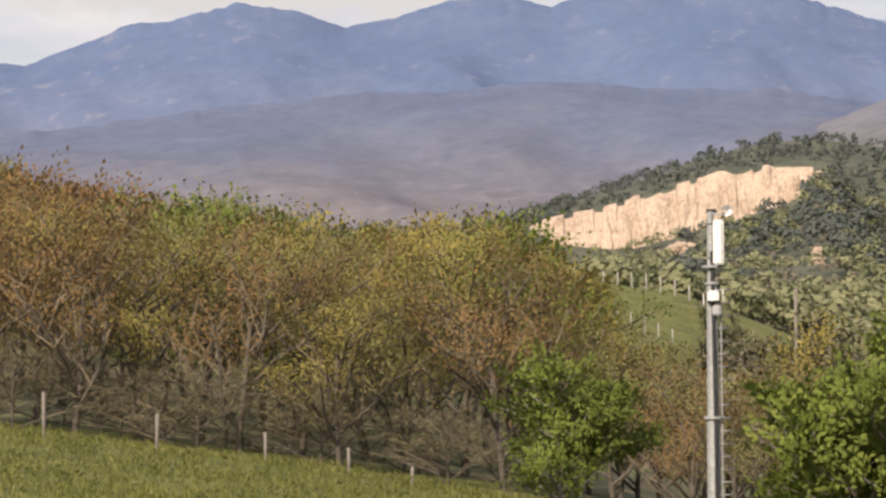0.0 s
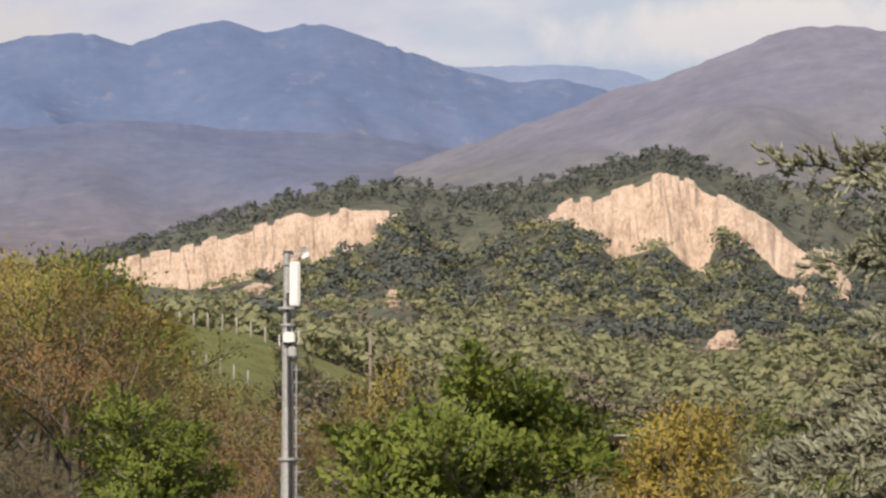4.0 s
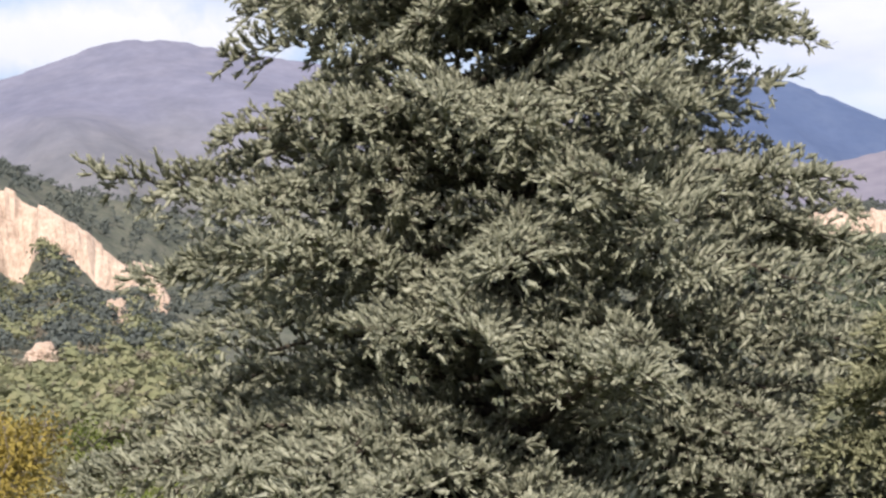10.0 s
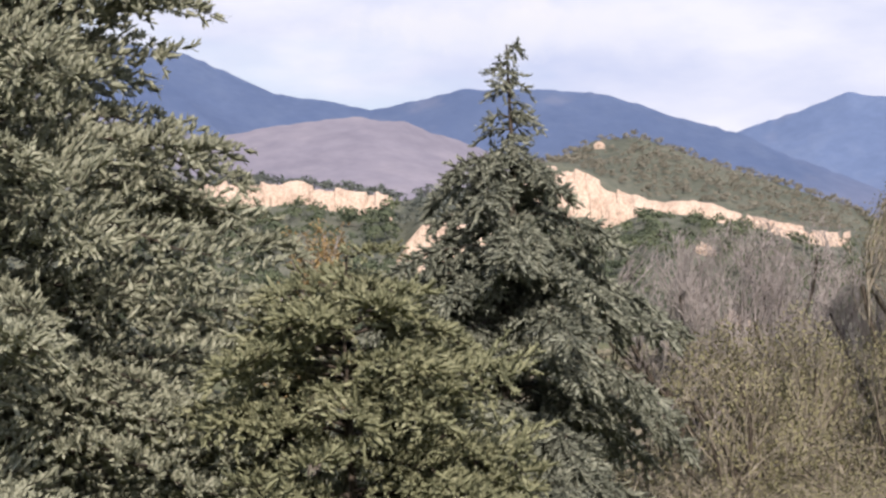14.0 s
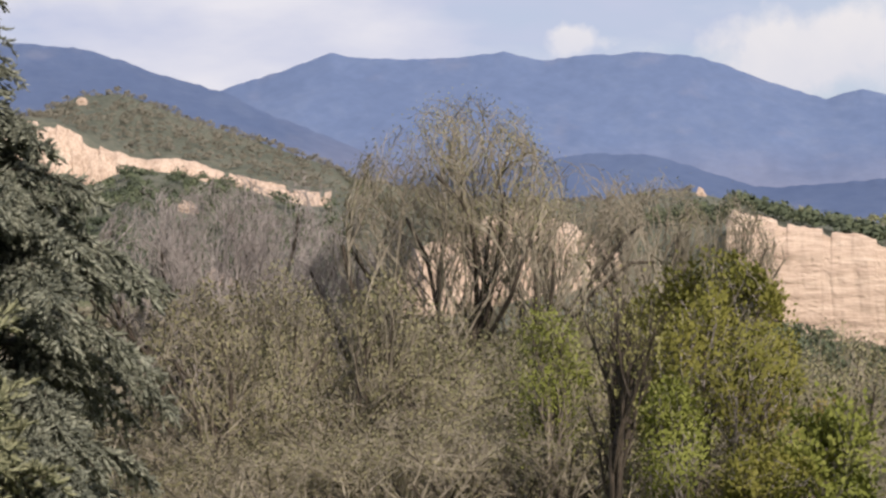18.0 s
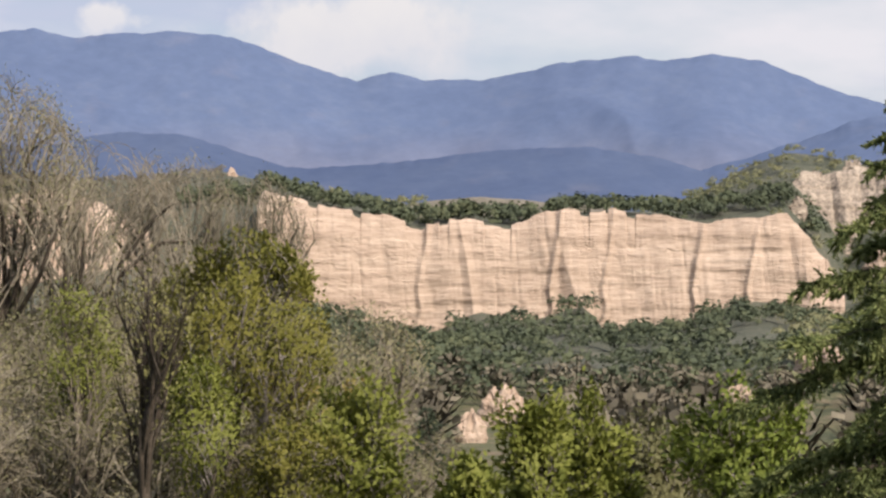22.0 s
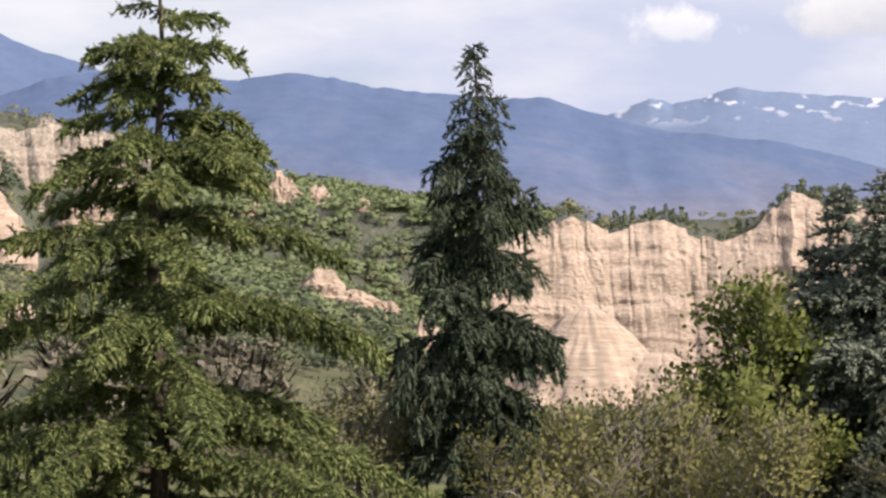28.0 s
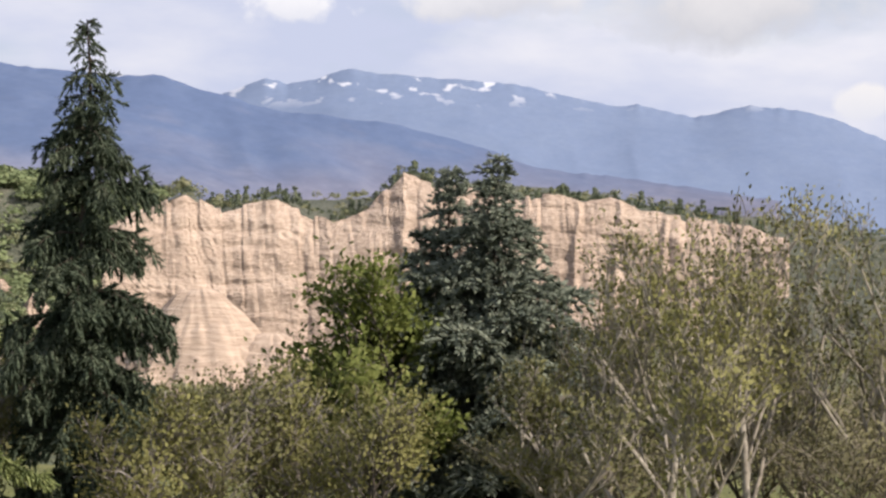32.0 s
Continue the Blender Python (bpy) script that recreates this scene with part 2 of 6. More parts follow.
W_DARK = surface("far_wood_dark", [(0.056, 0.072, 0.050), (0.088, 0.110, 0.068), (0.138, 0.156, 0.088)], 14.0, 0.9, 0.0, island=0.08, translucent=0.25, fine=3)
W_GREY = surface("far_wood_bare", [(0.120, 0.108, 0.085), (0.185, 0.168, 0.126), (0.260, 0.236, 0.176)], 10.0, 0.9, 0.0, island=0.08, translucent=0.25, fine=3)


# ---------------------------------------------------------------- geometry helpers
def place(az, r, el=None, z=None):
    a = radians(az)
    return Vector((r * math.sin(a), r * math.cos(a), EYE + r * math.tan(radians(el)) if z is None else z))


def mesh_np(name, verts, faces, smooth=False):
    """A mesh from an array of points and arrays of triangles or quads."""
    me = bpy.data.meshes.new(name)
    verts = np.asarray(verts, dtype=np.float32).reshape(-1, 3)
    groups = [np.asarray(f, dtype=np.int32) for f in (faces if isinstance(faces, list) else [faces]) if len(f)]
    loops = np.concatenate([f.ravel() for f in groups])
    sizes = np.concatenate([np.full(len(f), f.shape[1], dtype=np.int32) for f in groups])
    me.vertices.add(len(verts)), me.loops.add(len(loops)), me.polygons.add(len(sizes))
    me.vertices.foreach_set("co", verts.ravel())
    me.loops.foreach_set("vertex_index", loops)
    me.polygons.foreach_set("loop_start", np.concatenate([[0], np.cumsum(sizes)[:-1]]).astype(np.int32))
    me.polygons.foreach_set("use_smooth", np.full(len(sizes), smooth))
    me.update(calc_edges=True)
    return me


def soften(me, normals):
    """Rounded shading of a crown: leaves take the lie of the foliage mass that they belong to."""
    n = np.asarray(normals, dtype=float)
    n = n / (np.linalg.norm(n, axis=1, keepdims=True) + 1e-9)
    me.attributes.new("custom_normal", "FLOAT_VECTOR", "POINT").data.foreach_set("vector", n.astype(np.float32).ravel())
    me.update()
    return me


def part(name, me, material, parent=None, label=""):
    ob = new(name, me)
    me.materials.append(material)
    if parent is not None:
        ob.parent = parent
    return tagged(ob, label) if label else ob


def empty(name, at, label, category, group="", kind=""):
    ob = new(name)
    ob.location = at
    return tagged(ob, label, category, group, kind)


def grid_faces(nu, nv):
    i = np.arange((nu - 1) * (nv - 1))
    u, v = i // (nv - 1), i % (nv - 1)
    a = u * nv + v
    return np.stack([a, a + nv, a + nv + 1, a + 1], -1)


def tubes(lines, sides):
    """Tapered tubes along polylines: one island each, tips closed to a point."""
    vs, fs, base = [], [], 0
    ring = np.linspace(0, 2 * math.pi, sides, endpoint=False)
    cs, sn = np.cos(ring), np.sin(ring)
    for pts, rad in lines:
        p = np.asarray(pts, dtype=float)
        d = np.gradient(p, axis=0)
        d /= np.linalg.norm(d, axis=1, keepdims=True) + 1e-9
        ref = np.where(np.abs(d[:, 2:3]) > 0.9, np.array([[1.0, 0, 0]]), np.array([[0, 0, 1.0]]))
        a = np.cross(d, ref)
        a /= np.linalg.norm(a, axis=1, keepdims=True) + 1e-9
        b = np.cross(d, a)
        r = np.asarray(rad)[:, None, None]
        v = p[:, None] + r * (a[:, None] * cs[None, :, None] + b[:, None] * sn[None, :, None])
        vs.append(v.reshape(-1, 3))
        k, m = np.meshgrid(np.arange(len(p) - 1), np.arange(sides), indexing="ij")
        q = base + k * sides + m
        q2 = base + k * sides + (m + 1) % sides
        fs.append(np.stack([q, q2, q2 + sides, q + sides], -1).reshape(-1, 4))
        base += len(p) * sides
    return np.concatenate(vs), np.concatenate(fs)


def box_mesh(name, sx, sy, sz, bevel=0.01, at=(0, 0, 0)):
    bm = bmesh.new()
    bmesh.ops.create_cube(bm, size=1, matrix=Matrix.Translation(at) @ Matrix.Diagonal((sx, sy, sz, 1)))
    if bevel:
        bmesh.ops.bevel(bm, geom=bm.edges[:], offset=bevel, segments=2, affect="EDGES")
    me = bpy.data.meshes.new(name)
    bm.to_mesh(me)
    bm.free()
    return me


def vnoise(x, y, seed=0):
    """Smooth value noise on arrays, 0 to 1."""
    rng = np.random.RandomState(seed)
    tab = rng.rand(64, 64)
    xi, yi = np.floor(x).astype(int), np.floor(y).astype(int)
    fx, fy = x - xi, y - yi
    fx, fy = fx * fx * (3 - 2 * fx), fy * fy * (3 - 2 * fy)
    g = lambda i, j: tab[i % 64, j % 64]
    return (g(xi, yi) * (1 - fx) + g(xi + 1, yi) * fx) * (1 - fy) + (g(xi, yi + 1) * (1 - fx) + g(xi + 1, yi + 1) * fx) * fy


def fbm(x, y, seed=0, octaves=4):
    s, a, t = 0, 1.0, 0
    for o in range(octaves):
        s = s + a * vnoise(x * 2 ** o, y * 2 ** o, seed + o)
        t += a
        a *= 0.5
    return s / t


# ---------------------------------------------------------------- the lie of the land
CREST, FOOT = [], []  # azimuth and elevation of the cliffs' upper and lower edges


def curve(az, nodes):
    n = sorted(nodes)
    return np.interp(az, [a for a, _ in n], [e for _, e in n])


RIDGE = [(-25, 3.4), (-12, 3.5), (0.8, 3.9), (2.7, 4.57), (5.2, 5.32), (7.1, 5.72), (8.3, 5.74), (10, 5.62), (11.5, 5.86), (13.1, 6.37), (14, 6.57), (14.8, 6.40),
         (15.7, 5.96), (17.3, 5.48), (19.4, 4.95), (24, 4.6), (30, 5.0), (36, 5.0), (39.4, 5.7), (40.7, 6.33), (41.5, 6.4), (42.5, 6.1), (44.1, 5.6), (45.9, 5.0), (46.8, 4.6), (50, 4.0)]
RIDGE += [(54, 4.35), (56, 3.9), (57.5, 3.65), (59.6, 3.83), (61.2, 3.67), (63.5, 3.54), (64.6, 4.08), (65.5, 4.45), (66.3, 4.66), (67.4, 4.53), (68.9, 4.2), (70.5, 3.6), (72, 3.2),
          (73.5, 3.0), (75.5, 2.6), (77, 2.3), (79, 2.2), (83.5, 2.4), (84, 2.8), (87, 2.5), (90.8, 2.12), (92.8, 1.95), (94.3, 1.6), (115, 1.6)]
CREST += [(-25, 3.3), (0, 3.7), (9.5, 5.0), (20, 3.6), (26, 4.2), (30, 4.9), (52.5, 3.3), (68, 2.2), (70, 2.1), (71.5, 2.3), (75, 2.4), (76.5, 2.2), (94, 1.5), (115, 1.5)]
FOOT += [(-25, 3.0), (0, 3.4), (9.6, 4.0), (20, 3.0), (28, 3.2), (46.5, 3.0), (53, 2.2), (69, 1.4), (73, 1.0), (76, 0.0), (95, 0.1), (115, 0.1)]
LAND = [  # radius, then (azimuth, elevation) along that ring
    (20, [(0, -7.1)]),
    (50, [(-9, -2.6), (-4, -2.8), (1, -3.2), (6, -4.2), (14, -4.5), (100, -4.8)]),
    (88, [(-9, -0.64), (-4, -1.33), (0.8, -2.0), (6, -3.3), (14, -3.5), (60, -3.6), (100, -4.0)]),
    (130, [(-9, 0.3), (-4, -0.4), (1, -1.0), (6, -2.4), (14, -2.8), (60, -3.2), (100, -3.4)]),
    (210, [(-9, 2.2), (0, 1.9), (3, 1.0), (6, 0.2), (9, -0.4), (14, -1.6), (30, -2.0), (60, -2.6), (74, -2.8), (80, -3.2), (84, -3.0), (100, -2.6)]),
    (310, [(-9, 3.3), (-2, 3.1), (0, 3.0), (3.3, 2.55), (5.2, 2.2), (7.5, 1.3), (10, 0.7), (14, 0.0), (30, -0.5), (60, -1.9), (74, -2.2), (80, -3.1), (84, -2.9), (100, -2.2)]),
    (420, [(-9, 2.6), (0, 2.4), (5, 1.9), (8, 1.5), (14, 0.9), (30, 0.8), (45, 0.6), (60, -1.0), (72, -1.0), (78, -2.6), (83, -2.6), (88, -1.4), (100, -1.2)]),
    (600, [(-9, 2.4), (0, 2.5), (6, 2.6), (12, 2.3), (20, 2.0), (40, 2.2), (50, 1.2), (60, 0.0), (70, 0.3), (75, -0.3), (78, -2.2), (83, -2.2), (88, -0.8), (100, -0.5)]),
]


ROCKS = []  # azimuth span and radius of each wall


def cliff(r, top, bottom, label, seed, relief=1.0, lean=0.16, tiers=2.4, shape=True, material=None, fluted=0.8, buttress=()):
    """A weathered sandstone wall between two edges, with gullies, pillars and shelving beds."""
    if shape:
        CREST.extend(top), FOOT.extend(bottom)
    ROCKS.append((top[0][0], top[-1][0], r))
    a0, a1 = max(top[0][0], bottom[0][0]), min(top[-1][0], bottom[-1][0])
    nu, nv = max(24, int((a1 - a0) * 34)), 44
    az = np.linspace(a0, a1, nu)[:, None]
    v = np.linspace(0, 1, nv)[None, :]
    arc = np.radians(az) * r
    jag = (fbm(arc / 7, arc * 0 + 3, seed, 4) - 0.5) * 0.22 - 0.10 * (vnoise(arc / 3.2, arc * 0, seed + 7) > 0.72)
    et, eb = curve(az, top) + jag, curve(az, bottom) - 0.8
    zt, zb = EYE + r * np.tan(np.radians(et)), EYE + r * np.tan(np.radians(eb))
    z = zb + (zt - zb) * v
    z = z + (fbm(arc / 3, z / 2, seed + 4, 3) - 0.5) * 0.8
    gully = np.abs(fbm(arc / 34 + z / 160, z / 110, seed + 1, 3) - 0.5) * 2
    gully = np.minimum(gully * 6.0, 1)
    fin = (1 - gully) ** 1.4
    rib = np.abs(vnoise(arc / 7.5 + z / 60, z / 45, seed + 2) - 0.5) * 2
    flute = np.abs(fbm(arc / 3.1 + z / 50, z / 22, seed + 9, 3) - 0.5) * 2
    fine = fbm(arc / 2.2, z / 3.5, seed + 3, 3)
    beds = 0.4 * fbm(z / 2.6 + 1.2 * fbm(arc / 30, z / 30, seed + 8, 2), arc / 90, seed + 5, 3) + 0.75 * fbm(z / 1.9, arc / 13, seed + 6, 3)
    out = relief * (3.0 * fin * (1 - 0.5 * v) + 2.2 * fbm(arc / 22, z / 60, seed + 12, 2) + 1.2 * np.minimum(rib * 1.6, 1) + 0.9 * fine) + fluted * np.minimum(flute * 2.5, 1) + tiers * beds
    for b_az, b_w, b_out in buttress:
        wedge = np.clip(1 - np.abs(az - b_az - 0.22 * (v - 0.5) + 0.16 * (vnoise(z / 6, z * 0, seed + 20) - 0.5)) / b_w, 0, 1)
        out = out + b_out * wedge ** 1.3 * (1 - 0.55 * v)
    rad = r - out + lean * (z - zb) + 4 * v ** 6
    x, y = rad * np.sin(np.radians(az)), rad * np.cos(np.radians(az))
    verts = np.stack([x, y, z], -1)
    back = np.stack([(r + 26) * np.sin(np.radians(az)), (r + 26) * np.cos(np.radians(az)), zt - 1.0 + 0 * az], -1)
    verts = np.concatenate([verts, back.reshape(nu, 1, 3)], 1)
    ob = part("cliff", mesh_np("cliff", verts.reshape(-1, 3), grid_faces(nu, nv + 1)[:, ::-1], False), material or M_CLIFF)
    return tagged(ob, label, "cliff", "sandstone cliffs")


LIT = "pale ochre sandstone cliff with vertical gullies on a wooded hillside"
cliff(800, [(1.82, 3.86), (3.31, 4.26), (4.54, 4.61), (5.77, 4.93), (7.6, 5.14), (8.3, 5.11)],
      [(1.82, 3.84), (2.68, 3.46), (4.16, 3.42), (5.76, 3.8), (6.74, 4.09), (7.59, 4.39), (8.3, 4.95)], LIT, 11, 0.8, 0.22, 0.9, material=M_BLUFF, fluted=0.9)
cliff(800, [(11.25, 4.95), (12.0, 5.3), (13.0, 5.55), (13.97, 5.9), (14.84, 5.69), (15.46, 5.27), (16.33, 4.84), (17.07, 4.23), (17.69, 4.11), (18.1, 3.37)],
      [(11.25, 4.92), (12.5, 4.69), (13.0, 4.2), (14.1, 4.45), (14.85, 3.72), (15.1, 3.9), (15.25, 4.75), (15.8, 4.5), (16.3, 4.15), (16.6, 3.8), (17.07, 3.73), (17.3, 3.95), (17.6, 3.7), (18.1, 3.31)],
      "peaked pale sandstone cliff with eroded gullies below a wooded crest", 23, 0.9, 0.30, 1.0, material=M_BLUFF, fluted=0.9)
cliff(790, [(31.2, 5.0), (31.8, 5.14), (32.8, 5.29), (34.26, 5.24), (35.0, 5.12), (36.2, 5.0)],
      [(31.2, 4.95), (31.8, 4.89), (33.0, 4.71), (34.26, 4.9), (35.5, 4.72), (36.2, 4.96)], "low band of pale sandstone cliff on a hill crest", 31, 0.5, 0.3, 0.8, material=M_BLUFF)
cliff(786, [(36.3, 3.7), (36.85, 4.34), (37.84, 4.4), (38.4, 4.2)], [(36.3, 3.4), (36.97, 3.42), (37.84, 3.79), (38.4, 4.0)], "small pale sandstone outcrop in scrub", 37, 0.4, 0.3, 0.8, material=M_BLUFF)
cliff(790, [(38.9, 5.3), (39.5, 5.71), (40.19, 5.59), (41.0, 5.2), (41.79, 4.87), (43.14, 4.8), (44.0, 4.58), (45.11, 4.33), (46.15, 4.13)],
      [(38.9, 4.6), (39.5, 4.43), (40.81, 4.38), (41.79, 4.75), (42.65, 4.69), (44.0, 4.43), (45.36, 4.09), (46.15, 4.1)], "pale sandstone cliff band tapering along a green hill", 41, 0.6, 0.3, 1.0, material=M_BLUFF)
cliff(760, [(47.3, 2.1), (48.0, 2.9), (48.94, 3.4), (50.05, 3.77), (51.03, 3.58), (51.9, 3.21), (52.5, 2.8)],
      [(47.3, 2.05), (48.7, 2.11), (50.17, 2.48), (51.88, 2.72), (52.5, 2.75)], "pale sandstone cliff seen behind bare trees", 47, 0.7, 0.2, 1.2, material=M_BLUFF)
cliff(770, [(54.75, 3.5), (54.96, 3.84), (56.36, 3.38), (57.59, 3.18), (58.21, 2.99), (59.31, 3.18), (60.3, 3.05), (61.47, 3.4), (62.4, 3.33), (63.26, 3.23), (64.49, 3.04), (66.27, 3.25), (67.06, 2.35), (67.5, 1.43)],
      [(54.75, 3.45), (54.96, 3.2), (55.51, 1.89), (57.22, 1.27), (58.57, 0.96), (59.56, 1.39), (60.67, 1.24), (61.9, 1.63), (62.39, 1.02), (63.13, 1.08), (64.12, 1.32), (65.47, 1.74), (66.45, 1.62), (67.5, 1.37)],
      "long layered sandstone cliff wall with vertical buttresses above green woods", 53, 0.60, 0.16, 1.9, fluted=0.25, buttress=[(58.3, 0.12, 1.6), (61.2, 0.12, 2.4), (62.35, 0.09, 1.6), (64.3, 0.12, 2.6), (65.5, 0.10, 1.5)])
cliff(640, [(77.3, 1.5), (77.95, 1.86), (79.1, 2.36), (79.72, 2.0), (81.06, 2.2), (82.3, 1.71), (83.03, 1.97), (83.77, 2.77), (84.63, 2.59), (85.5, 2.35), (86.85, 2.3), (88.33, 2.18), (89.56, 1.94), (90.78, 1.76), (91.63, 1.51), (92.2, 1.3)],
      [(77.3, 0.6), (78.39, -0.4), (79.99, -1.68), (81.71, -1.61), (82.44, -0.87), (86.13, -0.11), (91.03, 0.04), (92.2, 0.9)],
      "tall beige sandstone cliff with horizontal beds and tree-lined top", 61, 0.55, 0.20, 2.6, material=M_WALL, fluted=0.45, buttress=[(83.75, 0.25, 2.6), (86.6, 0.14, 1.3), (87.5, 0.12, 1.7), (88.4, 0.14, 1.2), (89.4, 0.12, 1.5)])
cliff(880, [(66.1, 3.5), (66.6, 4.2), (67.5, 4.36), (68.5, 4.3), (69.2, 4.1), (69.9, 3.5)], [(66.1, 3.3), (66.8, 3.05), (68.0, 3.1), (69.2, 3.1), (69.9, 3.3)],
      "grey-beige badland slope with many small pinnacles", 67, 1.5, 0.9, 3.0, False, M_BADLAND)

_ring_r = [r for r, _ in LAND] + [745, 800, 835, 950, 1150, 1500, 4900]


def ground_el(az, r):
    """Elevation angle of the bare ground at arrays of azimuth and radius."""
    az, r = np.broadcast_arrays(np.asarray(az, float), np.asarray(r, float))
    foot = curve(az, FOOT)
    rings = [curve(az, n) for _, n in LAND]
    near = np.where(az > 76.8, np.minimum(foot, 0.1), foot)
    rings += [near - 0.75 - 0.5 * (az > 76.8), np.where(az > 77, curve(az, CREST) - 0.15, foot - 0.1), curve(az, CREST) - 0.12, curve(az, RIDGE) - 0.18, curve(az, RIDGE) * 0.75, 0 * az - 0.2, 0 * az - 0.05]
    out = rings[0] + 0.0
    for k in range(len(_ring_r) - 1):
        f = np.clip((r - _ring_r[k]) / (_ring_r[k + 1] - _ring_r[k]), 0, 1)
        out = out + (rings[k + 1] - rings[k]) * f
    return out


def ground_z(az, r):
    az, r = np.broadcast_arrays(np.asarray(az, float), np.asarray(r, float))
    z = EYE + r * np.tan(np.radians(ground_el(az, np.maximum(r, 20))))
    z = np.where(r < 20, z * (r / 20) ** 2, z)
    x, y = r * np.sin(np.radians(az)), r * np.cos(np.radians(az))
    amp = np.clip((r - 110) / 250, 0, 1) * 7 * np.clip((1400 - r) / 300, 0, 1)
    return z + (fbm(x / 60 + 7, y / 60 + 9, 71, 4) - 0.5) * amp + (fbm(x / 5 + 50, y / 5 + 90, 73, 3) - 0.5) * np.clip(r / 60, 0, 1) * 0.35


_az = np.concatenate([np.arange(-180, -20, 5), np.arange(-20, 105, 0.22), np.arange(105, 180.1, 5)])
_r = np.concatenate([[0.0, 4, 8, 12, 16], np.geomspace(20, 130, 46), np.geomspace(135, 740, 60), np.linspace(745, 960, 40), np.geomspace(1000, 4900, 14)])
_A, _R = np.meshgrid(_az, _r, indexing="ij")
_Z = ground_z(np.clip(_A, -25, 115), _R)
_verts = np.stack([_R * np.sin(np.radians(_A)), _R * np.cos(np.radians(_A)), _Z], -1).reshape(-1, 3)
_faces = grid_faces(len(_az), len(_r))[:, ::-1]
ground = part("ground", mesh_np("ground", _verts, _faces, True), M_GRASS)
for _m in (M_SCRUB, M_FLOOR, M_FIELD):
    ground.data.materials.append(_m)
_fr, _fa = _R.ravel()[_faces].mean(1), _A.ravel()[_faces].mean(1)
_meadow = (_fr < 100) | ((_fr > 225) & (_fr < 345) & (_fa > 1) & (_fa < 9.5)) | ((_fr > 290) & (_fr < 345) & (_fa < 1))
ground.data.polygons.foreach_set("material_index", np.where(_meadow, 0, np.where((_fr > 870) & (_fa > 58.2) & (_fa < 62.8), 3, np.where(_fr > 560, 2, 1))).astype(np.int32))
tagged(ground, "grassy meadow falling away to scrubby hillsides", "ground", kind="structure")


